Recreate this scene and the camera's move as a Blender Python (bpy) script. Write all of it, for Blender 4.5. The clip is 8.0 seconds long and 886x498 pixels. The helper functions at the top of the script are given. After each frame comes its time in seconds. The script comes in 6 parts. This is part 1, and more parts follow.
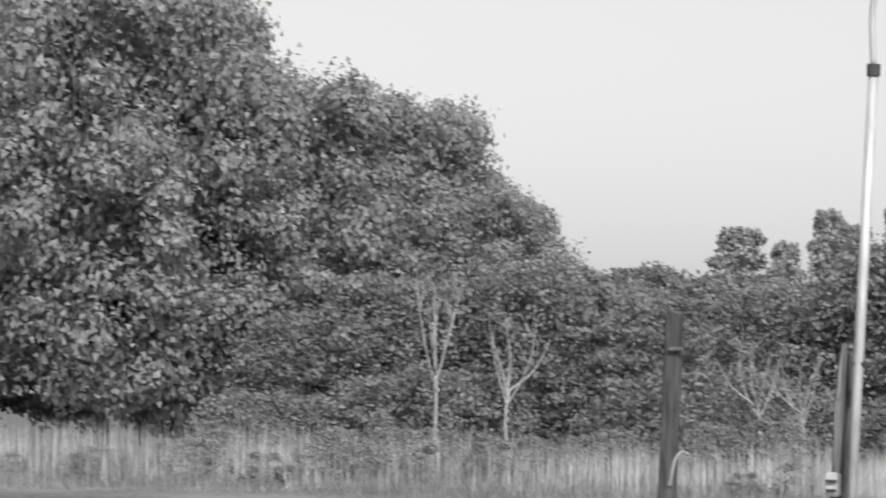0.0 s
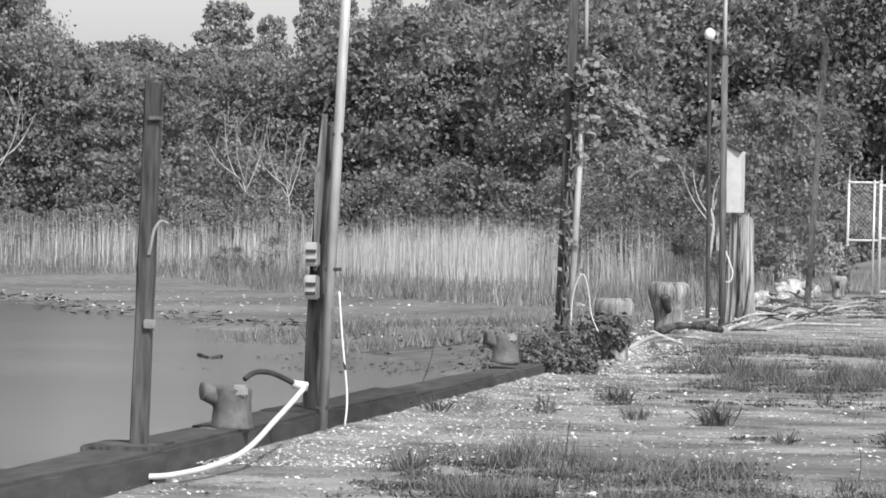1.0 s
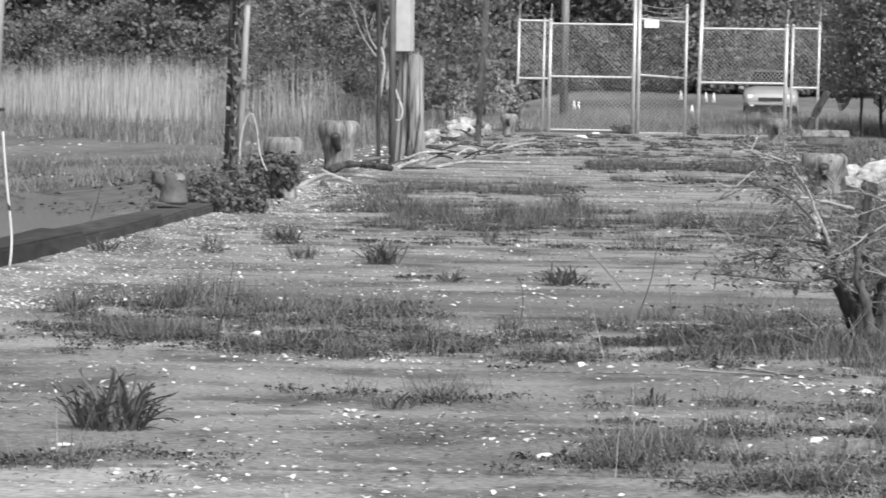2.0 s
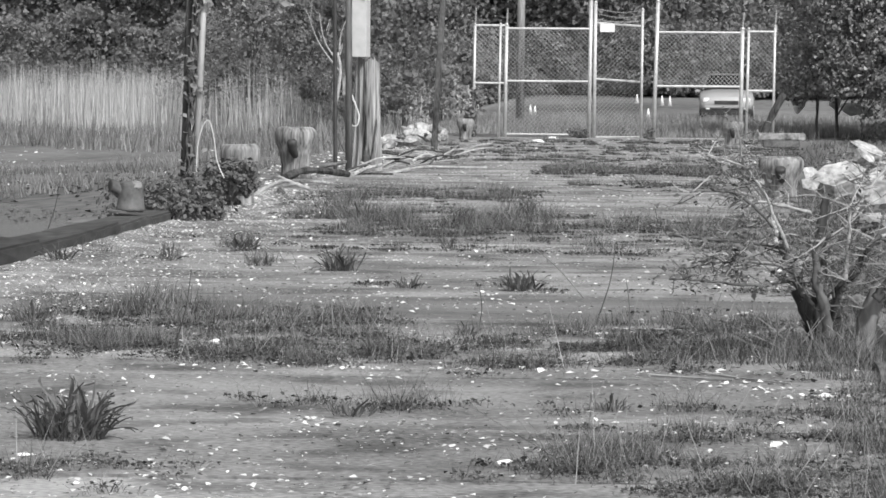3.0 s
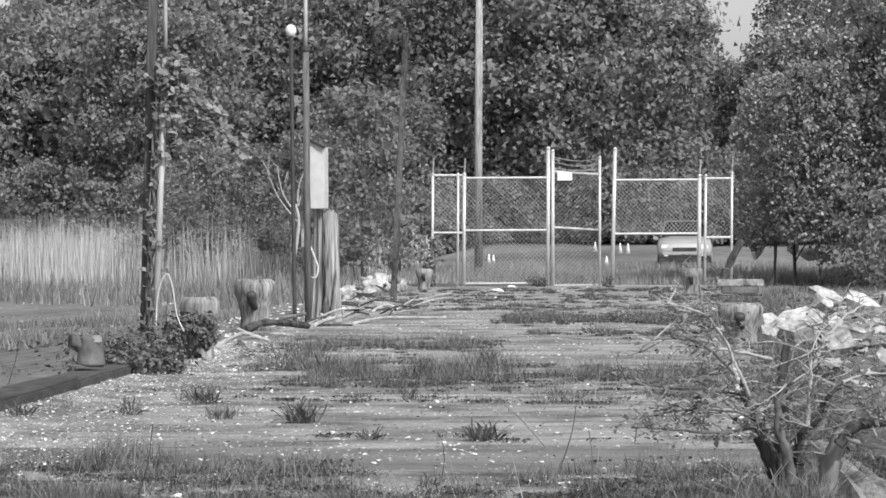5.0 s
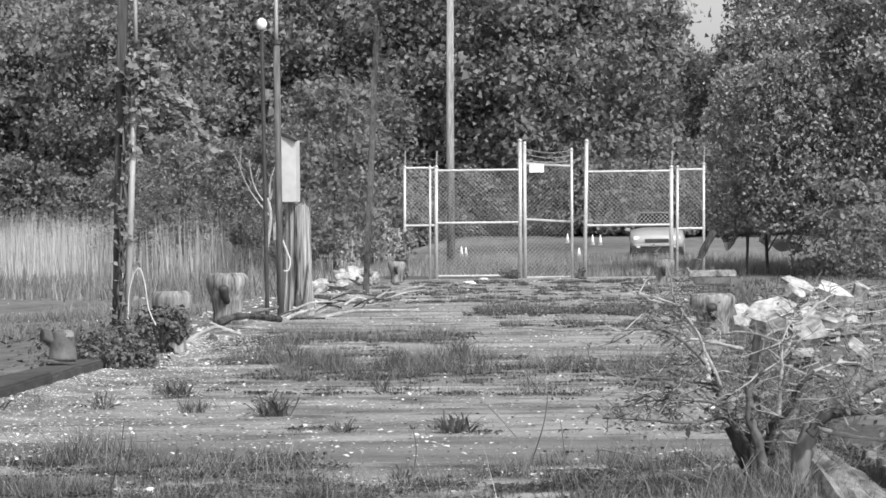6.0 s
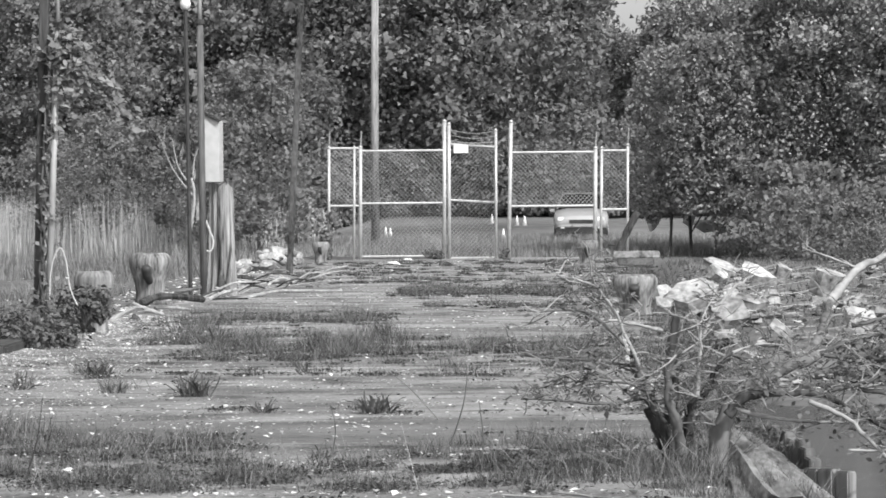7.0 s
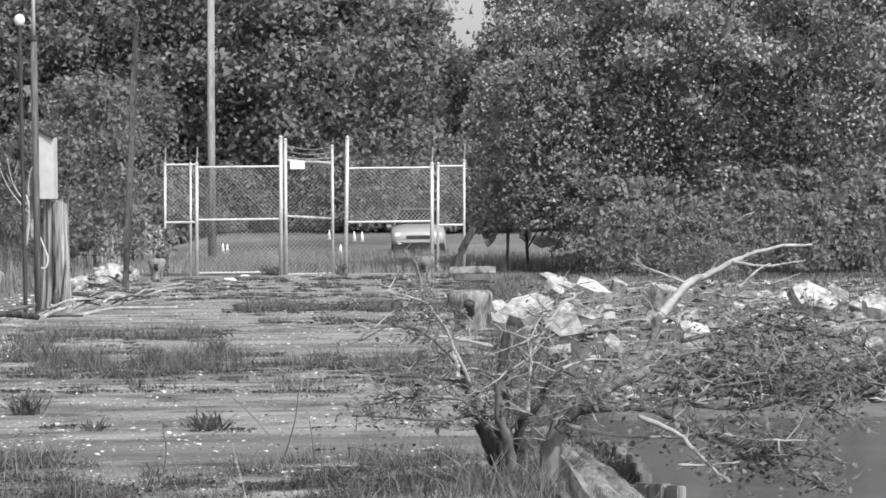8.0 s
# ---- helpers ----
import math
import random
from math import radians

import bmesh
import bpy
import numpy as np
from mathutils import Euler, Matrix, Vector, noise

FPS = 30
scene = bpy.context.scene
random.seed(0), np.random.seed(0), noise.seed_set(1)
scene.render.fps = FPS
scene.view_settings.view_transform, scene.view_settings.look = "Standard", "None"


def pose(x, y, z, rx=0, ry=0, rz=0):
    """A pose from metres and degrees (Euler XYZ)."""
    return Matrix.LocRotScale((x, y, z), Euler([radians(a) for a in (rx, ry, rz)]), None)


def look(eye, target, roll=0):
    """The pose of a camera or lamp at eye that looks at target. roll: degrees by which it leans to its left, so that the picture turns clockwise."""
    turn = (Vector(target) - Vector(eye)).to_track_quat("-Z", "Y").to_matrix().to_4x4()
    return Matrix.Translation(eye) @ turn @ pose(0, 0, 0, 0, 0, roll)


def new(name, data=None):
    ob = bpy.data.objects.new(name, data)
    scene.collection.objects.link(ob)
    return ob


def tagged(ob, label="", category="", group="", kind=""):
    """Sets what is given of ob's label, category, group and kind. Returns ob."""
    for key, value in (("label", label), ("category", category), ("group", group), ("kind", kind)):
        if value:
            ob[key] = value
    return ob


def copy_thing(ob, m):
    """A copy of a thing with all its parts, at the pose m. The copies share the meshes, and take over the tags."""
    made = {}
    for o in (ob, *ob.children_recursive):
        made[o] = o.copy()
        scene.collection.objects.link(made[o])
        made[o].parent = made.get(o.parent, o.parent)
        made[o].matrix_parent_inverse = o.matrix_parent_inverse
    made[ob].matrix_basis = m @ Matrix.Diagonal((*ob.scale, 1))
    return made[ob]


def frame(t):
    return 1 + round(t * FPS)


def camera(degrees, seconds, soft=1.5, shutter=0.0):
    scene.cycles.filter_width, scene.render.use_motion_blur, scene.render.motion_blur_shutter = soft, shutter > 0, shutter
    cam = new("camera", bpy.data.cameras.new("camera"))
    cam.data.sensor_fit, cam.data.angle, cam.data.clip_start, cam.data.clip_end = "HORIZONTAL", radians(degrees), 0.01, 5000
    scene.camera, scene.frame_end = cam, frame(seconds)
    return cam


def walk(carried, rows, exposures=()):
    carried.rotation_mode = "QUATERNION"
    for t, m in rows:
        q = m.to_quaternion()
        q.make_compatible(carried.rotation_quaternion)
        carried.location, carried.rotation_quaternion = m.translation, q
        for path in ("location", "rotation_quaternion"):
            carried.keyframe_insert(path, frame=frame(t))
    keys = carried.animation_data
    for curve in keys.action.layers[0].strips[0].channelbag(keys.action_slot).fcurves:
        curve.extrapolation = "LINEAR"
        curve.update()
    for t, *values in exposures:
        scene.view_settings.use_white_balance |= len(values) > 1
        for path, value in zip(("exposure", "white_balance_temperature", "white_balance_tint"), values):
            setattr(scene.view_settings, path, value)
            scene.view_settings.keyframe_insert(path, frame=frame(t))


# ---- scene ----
# ---- camera: a standing camera that pans on a long lens ----
cam = camera(13.755, 8.0, soft=1.6, shutter=0.12)
EYE_HEIGHT = 1.0
# seconds, turn right, tilt up, roll (degrees), sway sideways and up (metres)
PATH = [
    (0.0, -18.240, 3.343, 1.099, -0.0607, 0.0037),
    (0.2, -15.677, 2.899, 1.089, -0.0671, -0.0044),
    (0.3, -14.383, 2.653, 1.108, -0.0544, -0.0060),
    (0.4, -13.076, 2.401, 1.139, -0.0435, -0.0079),
    (0.5, -12.004, 2.065, 1.189, -0.0341, -0.0100),
    (0.7, -10.580, 1.140, 1.211, -0.0309, -0.0162),
    (0.8, -10.395, 0.677, 1.110, -0.0338, -0.0156),
    (1.0, -10.187, -0.027, 0.991, -0.0290, -0.0175),
    (1.2, -9.806, -0.666, 0.890, -0.0163, -0.0146),
    (1.3, -9.392, -0.955, 0.856, -0.0112, -0.0167),
    (1.5, -8.237, -1.558, 0.844, -0.0014, -0.0225),
    (1.7, -7.017, -2.049, 0.807, 0.0084, -0.0215),
    (1.9, -5.692, -2.359, 0.859, 0.0104, -0.0152),
    (2.0, -5.058, -2.465, 0.838, 0.0113, -0.0125),
    (2.2, -3.986, -2.577, 0.770, 0.0118, -0.0139),
    (3.3, -4.481, -2.179, 0.412, 0.0056, -0.0039),
    (3.5, -4.426, -1.971, 0.370, 0.0132, -0.0025),
    (4.0, -3.508, -0.996, 0.185, 0.0129, 0.0052),
    (4.2, -3.360, -0.638, 0.066, 0.0092, 0.0019),
    (4.5, -3.553, -0.221, -0.000, 0.0001, 0.0003),
    (4.7, -3.788, -0.072, -0.125, -0.0018, -0.0008),
    (5.8, -3.410, -0.016, -0.639, 0.0121, -0.0041),
    (6.0, -3.334, -0.158, -0.598, 0.0087, -0.0057),
    (6.5, -3.201, -0.413, -0.551, 0.0181, -0.0072),
    (6.8, -2.675, -0.453, -0.464, 0.0249, -0.0038),
    (7.0, -2.167, -0.474, -0.468, 0.0307, -0.0044),
    (7.5, -0.408, -0.447, -0.366, 0.0479, -0.0071),
    (7.8, 0.161, -0.384, -0.414, 0.0503, -0.0041),
    (8.0, 0.361, -0.254, -0.665, 0.0613, -0.0009),
]


def station(turn, tilt, roll, sx, sz):
    eye = Vector((sx, 0, EYE_HEIGHT + sz))
    a, b = radians(turn), radians(tilt)
    return look(eye, eye + Vector((math.sin(a) * math.cos(b), math.cos(a) * math.cos(b), math.sin(b))), roll)


walk(cam, [(t, station(*row)) for t, *row in PATH], exposures=[(0.0, 0.5), (0.5, 0.5), (1.0, 0.52), (2.0, 0.34), (3.5, 0.32), (4.2, 0.35), (5.8, 0.48), (8.0, 0.44)])

# ---- world and sun: the film is black and white, so the sky is turned to grey ----
SUN_TO = Vector((0.4, -0.6, 0.7)).normalized()
world = bpy.data.worlds.new("sky")
scene.world = world
world.use_nodes = True
wn, wl = world.node_tree.nodes, world.node_tree.links
sky = wn.new("ShaderNodeTexSky")
sky.sky_type, sky.sun_disc = "NISHITA", False
sky.sun_elevation = math.asin(SUN_TO.z)
sky.sun_rotation = math.atan2(SUN_TO.x, SUN_TO.y)
sky.air_density, sky.dust_density = 1.0, 3.0
bw = wn.new("ShaderNodeRGBToBW")
wl.new(sky.outputs[0], bw.inputs[0])
wl.new(bw.outputs[0], wn["Background"].inputs[0])
wn["Background"].inputs[1].default_value = 0.15
sun_data = bpy.data.lights.new("sun", "SUN")
sun_data.energy, sun_data.angle, sun_data.color = 2.7, radians(0.6), (1, 1, 1)
sun = new("sun", sun_data)
sun.matrix_world = look((0, 0, 60), Vector((0, 0, 60)) - SUN_TO)


# ---- materials ----
def mat(name, v, rough=0.8, coarse=0.6, fine=12.0, amount=0.35, bump=0.3, metal=0.0, spec=0.3, pick="", pick_amount=0.3, stretch=(1, 1, 1), trans=0.0, stain=0.0, local=False):
    m = bpy.data.materials.new(name)
    m.use_nodes = True
    n, l = m.node_tree.nodes, m.node_tree.links
    b = n["Principled BSDF"]
    b.inputs["Roughness"].default_value, b.inputs["Metallic"].default_value = rough, metal
    b.inputs["Specular IOR Level"].default_value = spec
    if local:
        src = n.new("ShaderNodeTexCoord").outputs["Object"]
    else:
        src = n.new("ShaderNodeNewGeometry").outputs["Position"]
    mp = n.new("ShaderNodeMapping")
    mp.inputs["Scale"].default_value = stretch
    l.new(src, mp.inputs[0])

    def octave(scale, detail):
        t = n.new("ShaderNodeTexNoise")
        t.inputs["Scale"].default_value, t.inputs["Detail"].default_value = scale, detail
        l.new(mp.outputs[0], t.inputs[0])
        return t.outputs[0]

    def calc(op, x, y):
        k = n.new("ShaderNodeMath")
        k.operation = op
        for i, s in enumerate((x, y)):
            if isinstance(s, (int, float)):
                k.inputs[i].default_value = s
            else:
                l.new(s, k.inputs[i])
        return k.outputs[0]

    big, small = octave(coarse, 5), octave(fine, 6)
    both = calc("ADD", calc("MULTIPLY", big, 0.55), calc("MULTIPLY", small, 0.45))
    k = calc("ADD", 1.0, calc("MULTIPLY", calc("SUBTRACT", both, 0.5), amount * 5.0))
    if pick:
        if pick == "island":
            r = n.new("ShaderNodeNewGeometry").outputs["Random Per Island"]
        else:
            r = n.new("ShaderNodeObjectInfo").outputs["Random"]
        k = calc("MULTIPLY", k, calc("ADD", 1.0, calc("MULTIPLY", calc("SUBTRACT", r, 0.5), 2 * pick_amount)))
    if stain:
        s = octave(coarse * 2.7, 8)
        ramp = n.new("ShaderNodeMapRange")
        ramp.inputs[1].default_value, ramp.inputs[2].default_value = 0.52, 0.64
        ramp.inputs[3].default_value, ramp.inputs[4].default_value = 1.0, 1.0 - stain
        l.new(s, ramp.inputs[0])
        k = calc("MULTIPLY", k, ramp.outputs[0])
    k = calc("MAXIMUM", calc("MULTIPLY", k, v), 0.012)
    k = calc("MINIMUM", k, 0.9)
    c = n.new("ShaderNodeCombineColor")
    for i in range(3):
        l.new(k, c.inputs[i])
    l.new(c.outputs[0], b.inputs["Base Color"])
    if trans:
        t = n.new("ShaderNodeBsdfTranslucent")
        l.new(c.outputs[0], t.inputs[0])
        mix = n.new("ShaderNodeMixShader")
        mix.inputs[0].default_value = trans
        l.new(b.outputs[0], mix.inputs[1])
        l.new(t.outputs[0], mix.inputs[2])
        l.new(mix.outputs[0], n["Material Output"].inputs[0])
    if bump:
        bp = n.new("ShaderNodeBump")
        bp.inputs["Strength"].default_value, bp.inputs["Distance"].default_value = bump, 0.02
        l.new(both, bp.inputs["Height"])
        l.new(bp.outputs[0], b.inputs["Normal"])
    return m


CONCRETE = mat("weathered_concrete", 0.225, 0.9, 1.1, 45, 0.95, 0.7, stretch=(0.8, 1, 1), stain=0.45, pick="object", pick_amount=0.16)
DARKSLAB = mat("damp_smooth_concrete", 0.14, 0.85, 0.9, 35, 0.7, 0.4, stretch=(0.4, 1, 1), stain=0.2)
GRAVEL = mat("shell_gravel", 0.21, 0.9, 2.0, 70, 1.0, 0.9)
SHELL = mat("bleached_shell", 0.74, 0.7, 4, 30, 0.2, 0.2, pick="island", pick_amount=0.25)
PEBBLE = mat("grey_pebble", 0.26, 0.85, 4, 30, 0.4, 0.3, pick="island", pick_amount=0.9)
SOIL = mat("ground_soil", 0.15, 0.95, 0.12, 2.5, 0.7, 0.5)
WATER = mat("muddy_water", 0.075, 0.2, 0.16, 2.4, 0.7, 1.0, spec=0.5, stretch=(0.6, 1.0, 1.0))
OLDWOOD = mat("weathered_timber", 0.17, 0.9, 1.6, 26, 0.8, 0.6, spec=0.15, stretch=(1, 1, 0.12), pick="object", pick_amount=0.15)
DARKWOOD = mat("tarred_timber", 0.07, 0.85, 3.0, 34, 1.3, 0.5, spec=0.12, stretch=(1, 1, 0.12))
PALEWOOD = mat("bleached_wood", 0.27, 0.9, 3.5, 24, 1.0, 0.7, spec=0.15, stretch=(1, 1, 0.1))
STUMPWOOD = mat("split_stump_wood", 0.24, 0.9, 9, 40, 1.3, 0.8, spec=0.15, stretch=(1, 1, 0.06))
LOGWOOD = mat("grey_log_wood", 0.19, 0.9, 3.0, 40, 1.1, 0.8, spec=0.15, stretch=(1, 0.12, 1))
BULKWOOD = mat("grey_sheet_plank", 0.16, 0.9, 2.0, 40, 0.9, 0.6, spec=0.15, stretch=(1, 1, 0.1), pick="object", pick_amount=0.3)
KERBWOOD = mat("kerb_timber", 0.06, 0.85, 1.2, 14, 0.7, 0.4, spec=0.12, stretch=(1, 0.2, 1), pick="object", pick_amount=0.2)
IRON = mat("rusted_cast_iron", 0.12, 0.75, 3, 22, 0.55, 0.4, stain=0.3)
BITT = mat("streaked_cast_iron", 0.2, 0.75, 12, 45, 1.2, 0.4, stretch=(1, 1, 0.1), stain=0.3)
IRONPALE = mat("paint_worn_iron", 0.28, 0.65, 3, 22, 0.4, 0.3)
GALV = mat("galvanised_steel", 0.54, 0.45, 2, 14, 0.25, 0.1, metal=0.35)
CONDUIT = mat("weathered_conduit", 0.38, 0.55, 2.5, 18, 0.4, 0.1, metal=0.2, stretch=(1, 1, 0.3))
WIRE = mat("fence_wire", 0.4, 0.5, 2, 10, 0.3, 0.0, metal=0.4)
PVC = mat("white_plastic", 0.66, 0.45, 2, 18, 0.2, 0.05)
BLACK = mat("black_rubber", 0.04, 0.6, 2, 18, 0.4, 0.1)
PANEL = mat("grey_box_paint", 0.44, 0.5, 1.5, 9, 0.2, 0.05)
OUTLET = mat("outlet_cover", 0.42, 0.5, 5, 30, 0.25, 0.05)
# on the bitt horns this dark also stands for the shadow below them
DARKMETAL = mat("dark_enamel", 0.05, 0.5, 3, 20, 0.5, 0.15)
WHITEMETAL = mat("white_enamel", 0.8, 0.4, 3, 20, 0.2, 0.05)
ROCK = mat("pale_rubble", 0.33, 0.9, 3.3, 16, 0.9, 0.6, pick="object", pick_amount=0.25, stain=0.3)
DRIFT = mat("bleached_driftwood", 0.36, 0.85, 3, 24, 0.6, 0.5, spec=0.15)
BARK = mat("bark", 0.11, 0.9, 2, 22, 0.55, 0.5)
PALEBARK = mat("pale_dead_bark", 0.32, 0.85, 2, 22, 0.45, 0.3)
LEAF = mat("leaf", 0.26, 0.55, 0.3, 3.0, 0.3, 0.0, spec=0.2, pick="island", pick_amount=0.25, trans=0.45)
LEAFDARK = mat("dark_leaf", 0.235, 0.55, 0.3, 3.0, 0.3, 0.0, spec=0.3, pick="island", pick_amount=0.45, trans=0.42)
LEAFPALE = mat("pale_leaf", 0.3, 0.5, 0.3, 3.0, 0.3, 0.0, spec=0.4, pick="island", pick_amount=0.45, trans=0.45)
BROAD = mat("broad_leaf", 0.3, 0.55, 0.3, 3.0, 0.3, 0.0, spec=0.2, pick="island", pick_amount=0.25, trans=0.48)
YOUNGLEAF = mat("young_poplar_leaf", 0.31, 0.45, 0.3, 3.0, 0.3, 0.0, spec=0.4, pick="island", pick_amount=0.5, trans=0.4)
POPLAR = mat("poplar_leaf", 0.42, 0.42, 0.3, 3.0, 0.3, 0.0, spec=0.45, pick="island", pick_amount=0.45, trans=0.4)
WEED = mat("weed_leaf", 0.13, 0.6, 4, 30, 0.4, 0.0, spec=0.3, pick="island", pick_amount=0.35, trans=0.2)
# leaf colour kept dark to stand for shade at the grass roots
BASESHADE = mat("grass_base_shade", 0.075, 0.7, 4, 30, 0.5, 0.0, spec=0.2, pick="island", pick_amount=0.6, trans=0.1)
DOCK = mat("dock_leaf", 0.12, 0.5, 6, 40, 0.5, 0.0, spec=0.4, pick="object", pick_amount=0.6, trans=0.25)
GRASS = mat("grass", 0.14, 0.8, 1.6, 9, 0.8, 0.0, spec=0.2, pick="island", pick_amount=0.85, trans=0.25)
STRAW = mat("dry_stem", 0.32, 0.8, 2, 9, 0.3, 0.0, pick="island", pick_amount=0.35, trans=0.2)
REED = mat("reed", 0.44, 0.8, 0.07, 0.6, 0.5, 0.0, spec=0.2, pick="island", pick_amount=0.5, trans=0.25)
REEDLOW = mat("marsh_grass", 0.27, 0.8, 0.1, 0.8, 0.5, 0.0, spec=0.2, pick="island", pick_amount=0.45, trans=0.45)
GLASSY = mat("globe_glass", 0.75, 0.15, 3, 10, 0.05, 0.0, spec=0.6)
CARPAINT = mat("silver_car_paint", 0.45, 0.25, 3, 10, 0.05, 0.0, metal=0.3, spec=0.6)
CARGLASS = mat("tinted_glass", 0.02, 0.08, 3, 10, 0.05, 0.0, spec=0.7)
LAMPWHITE = mat("headlight_lens", 0.85, 0.15, 3, 10, 0.05, 0.0, spec=0.7)
BUSHLEAF = mat("marsh_bush_leaf", 0.27, 0.8, 0.3, 3, 0.4, 0.0, spec=0.2, pick="island", pick_amount=0.4, trans=0.45)
FIELD = mat("dry_field_grass", 0.3, 0.8, 0.2, 2, 0.4, 0.0, spec=0.2, pick="island", pick_amount=0.35, trans=0.3)
ASPHALT = mat("lot_asphalt", 0.2, 0.9, 0.2, 6, 0.3, 0.2)


# ---- building helpers ----
def thing(name, loc, label, category, group="", kind=""):
    ob = new(name)
    ob.location = loc
    ob.empty_display_size = 0.1
    return tagged(ob, label, category, group, kind)


def finish(name, bm, material, smooth=False):
    me = bpy.data.meshes.new(name)
    bmesh.ops.recalc_face_normals(bm, faces=bm.faces)
    if smooth:
        for f in bm.faces:
            f.smooth = True
    bm.to_mesh(me)
    bm.free()
    me.materials.append(material)
    return me


def part(name, bm, material, parent, label="", smooth=False):
    """bm in world coordinates becomes a mesh under parent."""
    root = parent
    while root.parent:
        root = root.parent
    bm.transform(Matrix.Translation(-root.location))
    ob = new(name, finish(name, bm, material, smooth))
    ob.parent = parent
    return tagged(ob, label)


def solo(name, bm, material, label, category, group="", kind="", smooth=False):
    ob = new(name, finish(name, bm, material, smooth))
    return tagged(ob, label, category, group, kind)


def tube(pts, radii, n=8, bm=None, wob=0.0):
    bm = bm or bmesh.new()
    pts = [Vector(p) for p in pts]
    if isinstance(radii, (int, float)):
        radii = [radii] * len(pts)
    rings, side = [], None
    for i, p in enumerate(pts):
        d = (pts[min(i + 1, len(pts) - 1)] - pts[max(i - 1, 0)]).normalized()
        if side is None:
            side = d.orthogonal().normalized()
        side = (side - d * side.dot(d)).normalized()
        other = d.cross(side)
        ring = []
        for k in range(n):
            a = 2 * math.pi * k / n
            r = radii[i] * (1 + wob * random.uniform(-1, 1))
            ring.append(bm.verts.new(p + side * math.cos(a) * r + other * math.sin(a) * r))
        rings.append(ring)
    for a, b in zip(rings, rings[1:]):
        for k in range(n):
            bm.faces.new((a[k], a[(k + 1) % n], b[(k + 1) % n], b[k]))
    bm.faces.new(rings[0][::-1])
    bm.faces.new(rings[-1])
    return bm


def curve_pts(pts, steps=6):
    """A smooth line through the points."""
    pts = [Vector(p) for p in pts]
    out = []
    for i in range(len(pts) - 1):
        p0, p1, p2, p3 = pts[max(i - 1, 0)], pts[i], pts[i + 1], pts[min(i + 2, len(pts) - 1)]
        for s in range(steps):
            t = s / steps
            out.append(0.5 * (2 * p1 + (p2 - p0) * t + (2 * p0 - 5 * p1 + 4 * p2 - p3) * t * t + (3 * p1 - p0 - 3 * p2 + p3) * t ** 3))
    return out + [pts[-1]]


def box(c, s, rz=0.0, bevel=0.0, bm=None, m=None, jitter=0.0):
    bm = bm or bmesh.new()
    turn = m or pose(*c, 0, 0, rz)
    made = bmesh.ops.create_cube(bm, size=1.0, matrix=turn @ Matrix.Diagonal((*s, 1)))
    vs = made["verts"]
    if jitter:
        for v in vs:
            v.co += Vector([random.uniform(-jitter, jitter) for _ in range(3)])
    if bevel:
        es = list({e for v in vs for e in v.link_edges})
        bmesh.ops.bevel(bm, geom=es, offset=bevel, segments=2, affect="EDGES")
    return bm


def lathe(profile, c, n=20, bm=None, squash=1.0):
    bm = bm or bmesh.new()
    rings = []
    for r, z in profile:
        rings.append([bm.verts.new((c[0] + r * math.cos(2 * math.pi * k / n), c[1] + squash * r * math.sin(2 * math.pi * k / n), c[2] + z)) for k in range(n)])
    for a, b in zip(rings, rings[1:]):
        for k in range(n):
            bm.faces.new((a[k], a[(k + 1) % n], b[(k + 1) % n], b[k]))
    bm.faces.new(rings[0][::-1])
    bm.faces.new(rings[-1])
    return bm


def raw_mesh(name, verts, faces_n, material):
    """A mesh of separate faces with faces_n corners each, from an array of corners."""
    me = bpy.data.meshes.new(name)
    nv = len(verts)
    nf = nv // faces_n
    me.vertices.add(nv)
    me.vertices.foreach_set("co", np.ascontiguousarray(verts, np.float32).ravel())
    me.loops.add(nv)
    me.loops.foreach_set("vertex_index", np.arange(nv, dtype=np.int32))
    me.polygons.add(nf)
    me.polygons.foreach_set("loop_start", np.arange(0, nv, faces_n, dtype=np.int32))
    me.update(calc_edges=True)
    me.validate()
    me.materials.append(material)
    return me


rng = np.random.default_rng(7)


def unit(a):
    return a / np.maximum(np.linalg.norm(a, axis=1, keepdims=True), 1e-9)


def leaf_quads(c, normal, size, slim=0.62):
    """Bent lozenge leaves at the points c, facing about along normal."""
    n = len(c)
    nn = unit(normal + rng.normal(0, 0.42, (n, 3)))
    u = unit(np.cross(nn, unit(rng.normal(0, 1, (n, 3)))))
    v = np.cross(nn, u)
    s = (size * rng.uniform(0.6, 1.35, n))[:, None]
    q = np.stack([c - u * s * 0.5, c - v * s * 0.5 * slim + nn * s * 0.1, c + u * s * 0.5, c + v * s * 0.5 * slim + nn * s * 0.1], 1)
    return q.reshape(-1, 3)


def leaf_tris(c, normal, size):
    """Three-cornered sprays of leaves for woods far off."""
    n = len(c)
    nn = unit(normal + rng.normal(0, 0.5, (n, 3)))
    u = unit(np.cross(nn, unit(rng.normal(0, 1, (n, 3)))))
    v = np.cross(nn, u)
    s = (size * rng.uniform(0.55, 1.4, n))[:, None]
    return np.stack([c - u * s * 0.55, c + u * s * 0.3 - v * s * 0.42, c + u * s * 0.3 + v * s * 0.42], 1).reshape(-1, 3)


